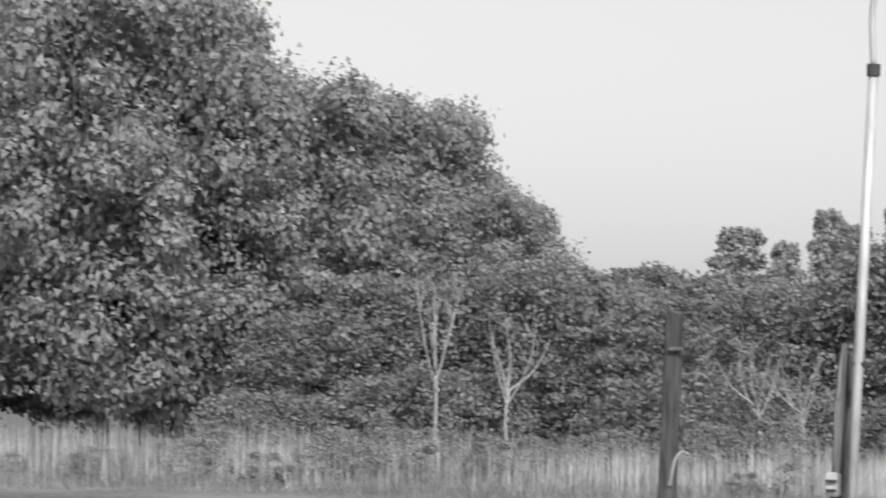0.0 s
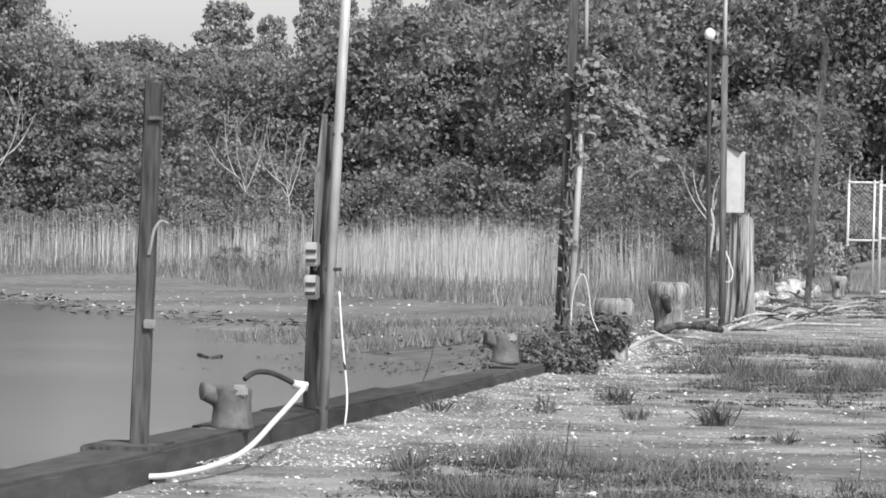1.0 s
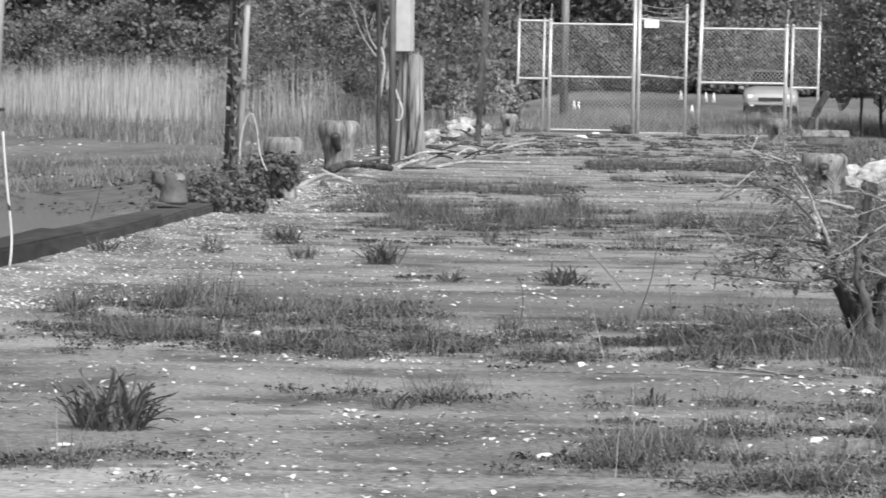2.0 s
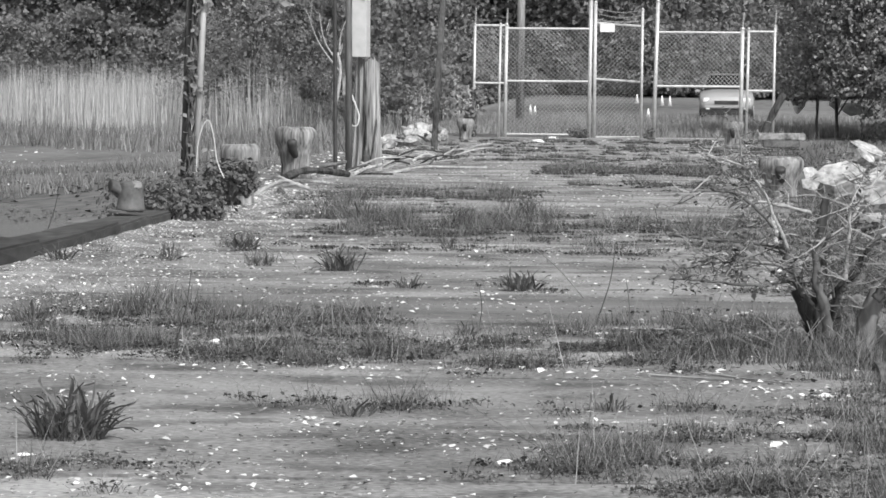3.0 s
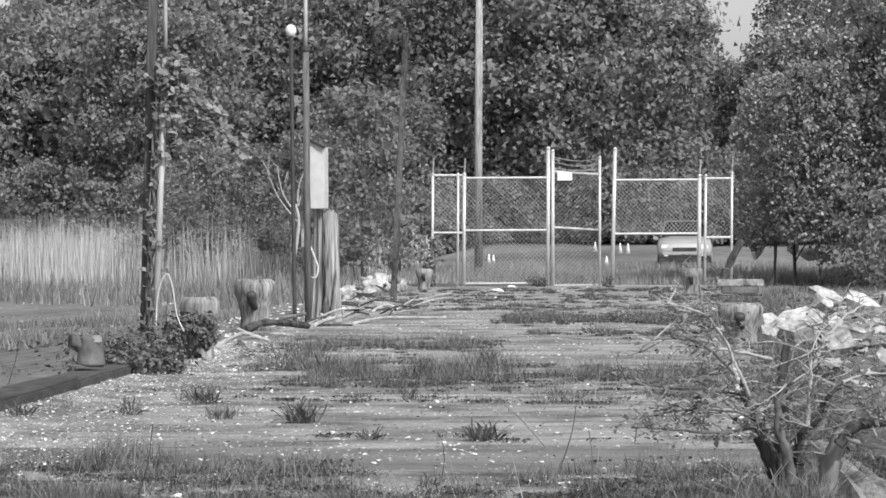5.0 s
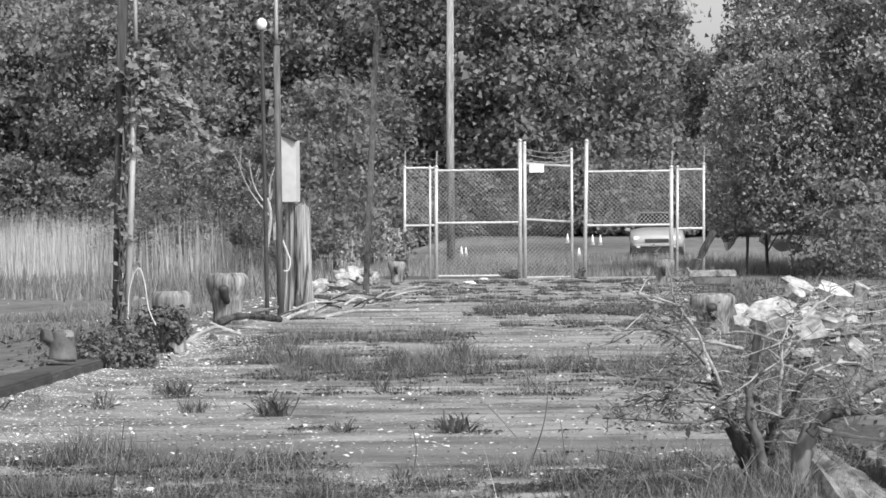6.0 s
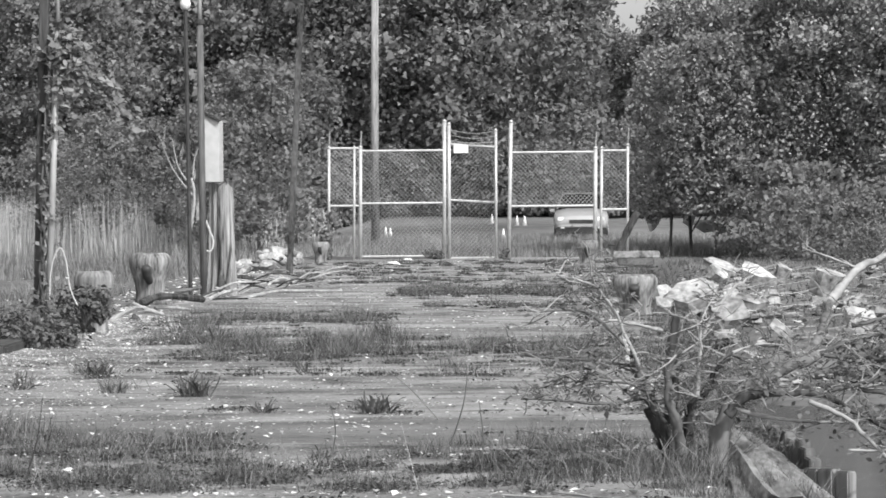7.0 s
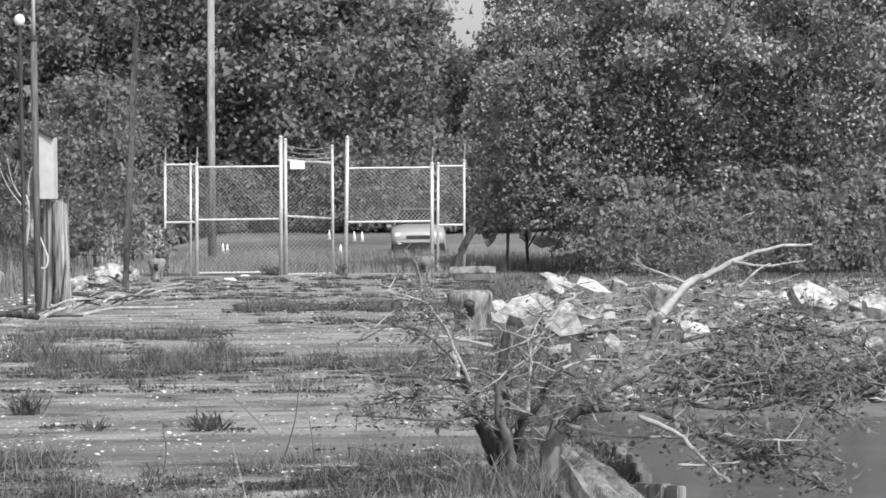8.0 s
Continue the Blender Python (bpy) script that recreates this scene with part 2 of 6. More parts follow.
def blades(base, height, width, lean):
    """Thin three-cornered blades standing on the points base."""
    n = len(base)
    a = rng.uniform(0, 2 * np.pi, n)
    side = np.stack([np.cos(a), np.sin(a), np.zeros(n)], 1)
    h = np.broadcast_to(height, n)[:, None]
    w = np.broadcast_to(width, n)[:, None]
    tip = base + np.concatenate([rng.normal(0, 1, (n, 2)) * np.broadcast_to(lean, n)[:, None] * h, h], 1)
    return np.stack([base - side * w / 2, base + side * w / 2, tip], 1).reshape(-1, 3)


def smooth01(x, a, b):
    t = np.clip((np.asarray(x, float) - a) / (b - a), 0, 1)
    return t * t * (3 - 2 * t)


def lumps(x, y, s, seed=0.0):
    """A cheap rolling field between about -1 and 1."""
    x, y = np.asarray(x, float) / s, np.asarray(y, float) / s
    return (np.sin(1.7 * x + 2.3 * y + seed) + np.sin(-2.9 * x + 1.1 * y + 1.3 * seed + 1) + np.sin(4.1 * x + 3.7 * y + 2.1 * seed) * 0.6 + np.sin(7.3 * x - 6.1 * y + seed) * 0.4) / 3.0


# ---- the lie of the land ----
def edge_left(y):
    return -3.52 - 0.031 * np.asarray(y, float)


def edge_right(y):
    return 0.62 + 0.008 * np.asarray(y, float)


def shore_line(x):
    return 56.0 + 2.1 * np.clip(-9.0 - np.asarray(x, float), 0, 25)


def land(x, y):
    x, y = np.asarray(x, float), np.asarray(y, float)
    # left shore runs from the pier outward and back
    shore_l = shore_line(x) + 1.5 * lumps(x, y, 9, 2)
    zl = -1.25 + 0.5 * smooth01(y - shore_l, -14, 3) + 0.28 * smooth01(y - shore_l, 3, 40) + 1.9 * smooth01(y, 122, 172) * smooth01(-x, 10, 40)
    zl = zl + 0.62 * np.exp(-np.maximum(edge_left(y) - x, 0) / 3.5) * smooth01(y, 32, 50)
    shore_r = 35.0 + 0.6 * lumps(x, y, 5, 1)
    zr = -1.3 + 0.55 * smooth01(y - shore_r, -5, 1.0) + 0.5 * smooth01(y - shore_r, 1, 12) + 0.2 * smooth01(y, 45, 70)
    zm = -1.4 + 1.4 * smooth01(y, 84, 92)
    k_l = smooth01(x, edge_left(y) - 1.0, edge_left(y) + 0.4)
    k_r = smooth01(x, edge_right(y) - 0.5, edge_right(y) + 0.9)
    z = zl * (1 - k_l) + k_l * (zm * (1 - k_r) + zr * k_r)
    # behind the gate all rises gently
    z_far = 0.02 + 0.22 * smooth01(y, 100, 125) + 1.3 * smooth01(y, 132, 180)
    k_f = smooth01(y, 88, 99) * smooth01(x, -14, -8)
    z = z * (1 - k_f) + z_far * k_f
    k_ff = smooth01(y, 170, 240)
    z = z * (1 - k_ff) + 1.5 * k_ff
    return z + 0.045 * lumps(x, y, 3.1, 5) + 0.03 * lumps(x, y, 0.9, 2)


def sheet(name, xs, ys, zf, material, label):
    gx, gy = np.meshgrid(xs, ys)
    co = np.stack([gx, gy, zf(gx, gy)], 2).reshape(-1, 3)
    nx, ny = len(xs), len(ys)
    i = (np.arange(ny - 1)[:, None] * nx + np.arange(nx - 1)[None]).ravel()
    faces = np.stack([i, i + 1, i + nx + 1, i + nx], 1)
    me = bpy.data.meshes.new(name)
    me.from_pydata(co.tolist(), [], faces.tolist())
    for p in me.polygons:
        p.use_smooth = True
    me.materials.append(material)
    return tagged(new(name, me), label, kind="structure")


xs = np.concatenate([np.linspace(-3000, -130, 8), np.arange(-120, -20, 2.0), np.arange(-20, 24, 0.5), np.arange(24, 80, 2.0), np.linspace(90, 3000, 8)])
ys = np.concatenate([np.linspace(-3000, -30, 6), np.arange(-20, 10, 3.0), np.arange(10, 110, 0.8), np.arange(110, 260, 3.0), np.linspace(280, 3000, 8)])
ground = sheet("ground", xs, ys, land, SOIL, "grey muddy shore and rough grassy land reaching the horizon")
water = sheet("water", np.linspace(-260, 60, 60), np.linspace(-60, 130, 60), lambda x, y: np.full_like(x, -0.8), WATER, "calm muddy grey water beside the pier")

# ---- the pier deck: cross-laid concrete slabs with open joints ----
deck = tagged(new("deck"), "cracked weathered concrete pier deck overgrown with weeds", "pier deck", kind="structure")
y, k = -6.0, 0
while y < 90:
    d = 1.72 if y < 30 else 3.4
    bm = bmesh.new()
    y1 = y + d - 0.03
    x00, x01 = float(edge_left(y)) + 0.02, float(edge_right(y))
    x10, x11 = float(edge_left(y1)) + 0.02, float(edge_right(y1))
    dz = [random.uniform(-0.012, 0.008) for _ in range(4)]
    top = [bm.verts.new(p) for p in ((x00, y, dz[0]), (x01, y, dz[1]), (x11, y1, dz[2]), (x10, y1, dz[3]))]
    low = [bm.verts.new((v.co.x, v.co.y, -0.35)) for v in top]
    bm.faces.new(top)
    bm.faces.new(low[::-1])
    for i in range(4):
        bm.faces.new((top[i], low[i], low[(i + 1) % 4], top[(i + 1) % 4]))
    ob = new("slab", finish("slab", bm, DARKSLAB if 16.0 < y < 17.0 else CONCRETE))
    ob.parent = deck
    y += d
bed = box((-1.9, 42, -0.5), (4.6, 96, 0.3))
solo("deck_bed", bed, SOIL, "dark soil bed under the pier slabs", "", kind="structure")

# ---- kerb along the left edge ----
kerb = tagged(new("kerb"), "dark tarred timber kerb along the pier edge", "", kind="structure")
y = 8.0
while y < 30:
    d = 1.7
    a = math.degrees(math.atan(0.031))
    x = float(edge_left(y + d / 2)) + 0.0
    bm = box((x + random.uniform(-0.012, 0.012), y + d / 2, 0.04 - 0.035 * float(smooth01(y, 19, 24)) + random.uniform(-0.014, 0.008)), (0.3, d - 0.025, 0.18), a + random.uniform(-0.5, 0.5), 0.016, jitter=0.012)
    ob = new("timber", finish("timber", bm, KERBWOOD))
    ob.parent = kerb
    y += d

# ---- wooden posts and lamp standards on the left edge ----
def post(name, base, top, w, material, label, group=""):
    t = thing(name, base, label, "post", group)
    b, e = Vector(base), Vector(top)
    bm = bmesh.new()
    n = 7
    rings = []
    for i in range(n):
        p = b.lerp(e, i / (n - 1))
        s = w * (0.5 + 0.03 * random.uniform(-1, 1))
        rings.append([bm.verts.new(p + Vector((sx * s, sy * s, 0))) for sx, sy in ((-1, -0.8), (-0.8, -1), (0.8, -1), (1, -0.8), (1, 0.8), (0.8, 1), (-0.8, 1), (-1, 0.8))])
    for q in range(8):
        rings[-1][q].co.z += random.uniform(-0.06, 0.05) * w * 8
    for r0, r1 in zip(rings, rings[1:]):
        for q in range(8):
            bm.faces.new((r0[q], r0[(q + 1) % 8], r1[(q + 1) % 8], r1[q]))
    bm.faces.new(rings[0][::-1])
    bm.faces.new(rings[-1])
    part("shaft", bm, material, t)
    return t


def shade_profile(r):
    return [(r * 0.2, 0.42 * r), (r * 0.34, 0.36 * r), (r * 0.6, 0.2 * r), (r * 0.85, 0.02 * r), (r, -0.12 * r), (r * 0.99, -0.15 * r), (r * 0.8, -0.02 * r), (r * 0.3, 0.1 * r)]


def lamp_post(base, joint, tip, lamp, r_pole, shade_r, shade_mat, cap_mat, label, pole_mat=None):
    t = thing("lamp_post", base, label, "lamp post", "lamp posts along the pier")
    b, j, l = Vector(base), Vector(joint), Vector(lamp)
    part("pole", tube([b, b.lerp(j, 0.5), j], r_pole, 12), pole_mat or CONDUIT, t, smooth=True)
    part("collar", tube([j - Vector((0, 0, 0.03)), j + Vector((0, 0, 0.03))], r_pole * 1.35, 12), DARKMETAL, t)
    peak = Vector(tip)
    neck = curve_pts([j, Vector((j.x, j.y, peak.z - 0.12)), j.lerp(l, 0.25) * Vector((1, 1, 0)) + Vector((0, 0, peak.z)), j.lerp(l, 0.8) * Vector((1, 1, 0)) + Vector((0, 0, peak.z)), Vector((l.x, l.y, peak.z - 0.14)), l + Vector((0, 0, shade_r * 1.0))], 5)
    part("gooseneck", tube(neck, r_pole * 0.6, 8), CONDUIT, t, smooth=True)
    head = part("shade", lathe(shade_profile(shade_r), l, 28), shade_mat, t, "flared enamel shade", smooth=True)
    part("socket", lathe([(shade_r * 0.2, 0), (shade_r * 0.3, 0.08), (shade_r * 0.3, shade_r * 0.75), (shade_r * 0.14, shade_r * 1.05)], l + Vector((0, 0, shade_r * 0.35)), 14), cap_mat, head, smooth=True)
    part("bulb_guard", lathe([(shade_r * 0.3, -0.42 * shade_r), (shade_r * 0.33, -0.1 * shade_r), (shade_r * 0.33, 0.1 * shade_r)], l, 14), DARKMETAL, head)
    return t


def strap(t, p, w):
    part("strap", box(p, w, 0, 0.002), DARKMETAL, t)


lamp_a = lamp_post((-3.95, 18.4, 0.0), (-3.83, 18.4, 3.05), (-3.5, 18.4, 3.55), (-3.26, 18.4, 2.72), 0.026, 0.2, DARKMETAL, IRONPALE, "tall grey conduit lamp post with a dark hanging shade")
for z in (0.15, 0.86, 1.55):
    strap(lamp_a, (-3.95 + 0.04 * z + 0.005, 18.42, z), (0.075, 0.08, 0.018))
stump_post = post("wooden_post", (-4.06, 18.62, 0.0), (-3.99, 18.62, 1.62), 0.085, DARKWOOD, "dark wooden post with a split bleached top and sockets")
part("split_top", tube([(-4.035, 18.57, 0.85), (-4.02, 18.56, 1.3), (-3.995, 18.56, 1.66)], [0.012, 0.026, 0.014], 6, wob=0.2), PALEWOOD, stump_post, "bleached splintered wood")
for z in (0.935, 0.765):
    o = part("outlet_box", box((-4.045, 18.545, z), (0.074, 0.05, 0.125), 0, 0.008), OUTLET, stump_post, "weatherproof outlet box")
    for q in (-0.03, 0.018):
        part("flap", box((-4.047, 18.512, z + q), (0.055, 0.02, 0.014), 0, 0.003), DARKMETAL, o)
pile = post("mooring_pile", (-3.99, 14.92, 0.1), (-3.95, 14.92, 1.66), 0.068, DARKWOOD, "grey weathered wooden post standing on the kerb")
part("bracket", tube(curve_pts([(-3.95, 14.88, 0.93), (-3.93, 14.88, 1.03), (-3.9, 14.88, 1.07), (-3.87, 14.88, 1.06)], 4), 0.007, 7), PALEWOOD, pile, "pale bent bracket")
part("cleat", box((-3.94, 14.88, 0.64), (0.05, 0.03, 0.04), 0, 0.004), IRONPALE, pile)
part("hook", box((-3.93, 14.88, 1.5), (0.06, 0.03, 0.018), 0, 0.004), IRON, pile)
part("foot_plate", box((-4.03, 14.9, 0.125), (0.3, 0.5, 0.03), 3, 0.005), DARKWOOD, pile)

lamp_b = lamp_post((-4.36, 30.0, 0.0), (-4.25, 30.0, 2.6), (-4.1, 30.0, 4.75), (-3.98, 30.0, 4.12), 0.028, 0.2, DARKMETAL, DARKMETAL, "thin conduit lamp post with a dark hanging shade")
vine_post = post("vine_post", (-4.46, 30.1, -0.05), (-4.36, 30.1, 3.25), 0.075, DARKWOOD, "tall dark post wound with vines")
part("old_fitting", lathe([(0.03, 0), (0.06, 0.03), (0.05, 0.1), (0.02, 0.13)], (-4.355, 30.1, 3.25), 10), DARKMETAL, vine_post)
lamp_c = lamp_post((-4.93, 48.0, 0.0), (-4.95, 48.0, 3.6), (-4.97, 48.0, 6.0), (-4.98, 48.02, 5.06), 0.045, 0.24, WHITEMETAL, DARKMETAL, "tall dark lamp post with a white enamel shade", OLDWOOD)
globe = thing("globe_lamp", (-6.5, 60.0, -0.7), "slim dark pole with a glass globe lamp", "lamp post")
part("pole", tube([(-6.38, 60, -0.7), (-6.43, 60, 4.45)], 0.035, 8), DARKMETAL, globe)
part("globe", lathe([(0.02, -0.1), (0.07, -0.08), (0.095, 0), (0.07, 0.07), (0.02, 0.1)], (-6.43, 60, 4.55), 14), GLASSY, globe, smooth=True)

# box on a heavy timber stump
box_post = thing("box_post", (-4.8, 48.3, 0), "pale metal cabinet on a heavy weathered timber stump", "utility box")
bm = bmesh.new()
sp = random.Random(21)
prof, q_n = [], 30
lift = [sp.uniform(-0.06, 0.04) if q % 5 else sp.uniform(-0.3, -0.12) for q in range(q_n)]
rough = [sp.uniform(0.86, 1.1) for q in range(q_n)]
for z in np.linspace(0, 1.48, 9):
    ring = []
    for q in range(q_n):
        a = 2 * math.pi * q / q_n
        r = (0.172 - 0.012 * z + 0.05 * math.exp(-z * 5)) * rough[q] * (1 + sp.uniform(-0.025, 0.025))
        ring.append(bm.verts.new((-4.735 + r * math.cos(a), 48.45 + r * math.sin(a), z + (lift[q] if z > 1.4 else 0))))
    prof.append(ring)
for r0, r1 in zip(prof, prof[1:]):
    for q in range(q_n):
        bm.faces.new((r0[q], r0[(q + 1) % q_n], r1[(q + 1) % q_n], r1[q]))
bm.faces.new(prof[-1])
part("stump", bm, STUMPWOOD, box_post, "split bleached timber stump")
bm = bmesh.new()
tube([(-4.64, 48.27, 0.0), (-4.6, 48.26, 0.35), (-4.585, 48.3, 0.72)], [0.05, 0.035, 0.008], 6, bm, 0.2)
part("splinter", bm, STUMPWOOD, box_post, "splintered slab of bark")
# no hole is cut: a dark solid stands for the shade inside one
part("hollow", lathe([(0.03, 0), (0.055, 0.06), (0.05, 0.18), (0.015, 0.26)], (-4.72, 48.25, 0.02), 9), DARKWOOD, box_post, "solid dark plug standing for the shade of a rotted hole")
part("lath", tube([(-5.02, 48.3, 1.0), (-5.03, 48.3, 1.5), (-5.02, 48.3, 1.88)], [0.03, 0.035, 0.02], 6, wob=0.2), DRIFT, box_post, "bleached lath behind the post")
bm = bmesh.new()
x0, x1, yy, dd = -4.935, -4.725, 48.1, 0.16
front = [bm.verts.new(p) for p in ((x0, yy, 1.5), (x1, yy + 0.04, 1.5), (x1, yy + 0.04, 2.3), (x0, yy, 2.4))]
back = [bm.verts.new(v.co + Vector((0.04, dd, 0))) for v in front]
bm.faces.new(front)
bm.faces.new(back[::-1])
for i in range(4):
    bm.faces.new((front[i], back[i], back[(i + 1) % 4], front[(i + 1) % 4]))
bmesh.ops.bevel(bm, geom=list(bm.edges), offset=0.006, segments=1, affect="EDGES")
cab = part("cabinet", bm, PANEL, box_post, "pale metal cabinet")
part("roof", box((-4.82, 48.2, 2.4), (0.26, 0.24, 0.022), m=pose(-4.825, 48.18, 2.366, 0, 27, 0)), DARKMETAL, cab)
part("side_board", box((-4.97, 48.2, 1.9), (0.04, 0.1, 1.1), 0, 0.004), DARKWOOD, box_post)
part("cable", tube(curve_pts([(-4.9, 48.05, 1.0), (-4.84, 48.03, 0.85), (-4.8, 48.03, 0.72), (-4.83, 48.03, 0.6), (-4.9, 48.05, 0.6)], 4), 0.01, 5), PVC, box_post)

thin_post = post("fence_post", (-5.35, 67.44, 0.00), (-5.21, 68.90, 4.99), 0.11, DARKWOOD, "thin leaning dark wooden post beside the fence")
utility = thing("utility_pole", (-6.48, 116, 0.1), "pale round wooden utility pole behind the gate", "utility pole")
part("pole", tube([(-6.5, 116, 0.0), (-6.48, 116, 5), (-6.43, 116, 9.5)], [0.14, 0.125, 0.11], 12), PALEWOOD, utility, smooth=True)

# ---- mooring bollards ----
def t_bollard(name, c, w, h, label):
    t = thing(name, c, label, "bollard", "mooring bollards")
    x, y, z = c
    part("base_plate", lathe([(w * 0.56, 0), (w * 0.56, 0.012), (w * 0.5, 0.02)], (x, y, z), 18, squash=0.8), IRON, t)
    part("column", lathe([(w * 0.48, 0.015), (w * 0.44, h * 0.15), (w * 0.4, h * 0.5), (w * 0.4, h * 0.8), (w * 0.42, h * 0.9), (w * 0.38, h * 0.97), (w * 0.1, h)], (x + w * 0.16, y, z), 20), IRON, t, smooth=True)
    part("horn", tube(curve_pts([(x + w * 0.1, y, z + h * 0.5), (x - w * 0.12, y - w * 0.12, z + h * 0.72), (x - w * 0.36, y - w * 0.25, z + h * 0.86), (x - w * 0.44, y - w * 0.3, z + h * 0.88)], 4), [w * 0.24] * 4 + [w * 0.2] * 5 + [w * 0.2, w * 0.19, w * 0.17, w * 0.12], 14), IRON, t, smooth=True)
    part("cap", box((x + w * 0.36, y - w * 0.16, z + h * 0.88), (w * 0.34, w * 0.4, h * 0.26), 8, w * 0.05), IRONPALE, t, "pale worn cap")
    return t


def bitt(c, w, h, label):
    t = thing("bitt_bollard", c, label, "bollard", "mooring bollards")
    x, y, z = c
    rows_ = [(0.4, 0.0), (0.35, 0.1), (0.34, 0.24), (0.37, 0.42), (0.43, 0.58), (0.48, 0.7), (0.5, 0.8), (0.49, 0.88), (0.45, 0.94), (0.38, 0.98), (0.3, 0.975), (0.22, 0.95), (0.05, 0.94)]
    bm = lathe([(w * a, h * b) for a, b in rows_], c, 26, squash=0.8)
    for v in bm.verts:
        v.co.z += 0.014 * h * noise.noise(v.co * 9)
    part("body", bm, BITT, t, "drip-streaked cast-iron body", smooth=True)
    # the horn's dark colour includes the shadow that falls under it
    part("horn", tube(curve_pts([(x + w * 0.03, y - w * 0.2, z + h * 0.42), (x - w * 0.02, y - w * 0.46, z + h * 0.56), (x - w * 0.03, y - w * 0.56, z + h * 0.74)], 4), list(np.linspace(w * 0.08, w * 0.125, 8)) + [w * 0.08], 10), DARKMETAL, t, "protruding horn coloured dark for the shadow under it", smooth=True)
    return t


t_bollard("bollard", (-3.98, 16.4, 0.12), 0.22, 0.215, "rusty grey cast-iron bollard with one horn")
t_bollard("bollard", (-4.4, 26.8, 0.12), 0.24, 0.23, "rusty cast-iron bollard beside the bush")
bitt((-4.28, 32.3, -0.02), 0.36, 0.59, "broad rusty mooring bitt overgrown at the foot")
bitt((-5.22, 44.5, -0.02), 0.52, 0.64, "urn-shaped cast-iron mooring bitt with a dark horn")
bitt((-5.95, 84.0, 0.0), 0.4, 0.5, "distant rusty mooring bitt near the fence")
bitt((0.14, 73.10, 0.00), 0.45, 0.55, "distant rusty mooring bitt beside the gate")

# ---- pipe, hose and rods by the kerb ----
pipe = thing("white_pipe", (-3.77, 14.60, 0.03), "bent white plastic pipe leaning over the kerb", "pipe")
part("run", tube(curve_pts([(-3.99, 14.35, 0.04), (-3.77, 14.60, 0.03), (-3.68, 15.40, 0.07), (-3.64, 16.00, 0.21), (-3.69, 16.80, 0.32)], 6), 0.0125, 12), PVC, pipe, smooth=True)
part("elbow", tube([(-3.75, 16.80, 0.33), (-3.68, 16.80, 0.32)], 0.021, 12), PVC, pipe, smooth=True)
hose = thing("black_hose", (-3.9, 16.6, 0.12), "short black rubber hose arching from the bollard to the pipe", "hose")
part("run", tube(curve_pts([(-3.91, 16.50, 0.36), (-3.88, 16.60, 0.39), (-3.82, 16.70, 0.38), (-3.74, 16.80, 0.33)], 6), 0.013, 9), BLACK, hose, smooth=True)
rod = thing("white_rod", (-3.80, 18.30, 0.07), "thin white rod leaning by the lamp post", "rod")
part("shaft", tube(curve_pts([(-3.85, 18.30, 0.75), (-3.83, 18.30, 0.51), (-3.80, 18.30, 0.22), (-3.81, 18.30, 0.06)], 4), 0.0058, 7), PVC, rod, smooth=True)
part("band", tube([(-3.82, 18.30, 0.39), (-3.81, 18.30, 0.35)], 0.007, 7), BLACK, rod)
flex = thing("loose_cable", (-4.20, 29.80, 0.00), "pale stiff cable looping from the vine post", "cable")
part("run", tube(curve_pts([(-4.31, 29.80, 0.33), (-4.30, 29.80, 0.57), (-4.26, 29.80, 0.73), (-4.21, 29.80, 0.78), (-4.17, 29.80, 0.66), (-4.14, 29.80, 0.45), (-4.08, 29.80, 0.31)], 4), 0.0048, 6), PVC, flex, smooth=True)

# ---- driftwood beams by the bitts ----
def beam(pts, r, material, label):
    t = thing("driftwood", pts[0], label, "driftwood", "driftwood along the kerb")
    line = curve_pts(pts, 5)
    part("log", tube(line, [r * random.uniform(0.75, 1.15) * (1.0 - 0.35 * i / len(line)) for i in range(len(line))], 8, wob=0.16), material, t)


beam([(-4.54, 35.00, 0.00), (-4.40, 35.00, 0.09), (-4.22, 35.00, 0.17), (-4.10, 35.00, 0.14), (-3.97, 35.00, 0.10)], 0.024, DRIFT, "bleached crooked driftwood branch lying by the kerb")
beam([(-4.29, 35.20, 0.21), (-4.18, 35.20, 0.16), (-4.00, 35.20, 0.08)], 0.012, DRIFT, "thin bleached driftwood stick in the tangle")
beam([(-4.68, 39.00, 0.11), (-4.58, 39.67, 0.17), (-4.42, 40.33, 0.16), (-4.22, 41.00, 0.11)], 0.05, DARKWOOD, "thick dark waterlogged log on the deck edge")
beam([(-4.65, 36.00, -0.05), (-4.45, 36.00, -0.03), (-4.35, 36.00, 0.06)], 0.06, DARKWOOD, "thick dark waterlogged log behind the bleached branch")
beam([(-4.37, 33.50, -0.04), (-4.20, 33.50, -0.05), (-4.10, 33.50, -0.02)], 0.012, DRIFT, "bleached straight branch on the ground")
beam([(-4.64, 40.00, 0.04), (-4.46, 40.25, 0.04), (-4.30, 40.50, 0.01)], 0.018, DRIFT, "bleached straight branch on the ground")
beam([(-4.42, 43.50, 0.05), (-4.32, 44.00, 0.11), (-4.17, 44.50, 0.16)], 0.03, DRIFT, "bleached broken driftwood limb leaning on the tangle")
beam([(-5.10, 46.00, 0.09), (-4.89, 46.00, 0.13), (-4.75, 46.00, 0.16)], 0.03, OLDWOOD, "grey weathered beam across the driftwood")
beam([(-5.34, 56.00, 0.11), (-4.98, 56.00, 0.07), (-4.60, 56.00, 0.12), (-4.46, 56.00, 0.04)], 0.014, DRIFT, "thin bleached driftwood stick in the tangle")
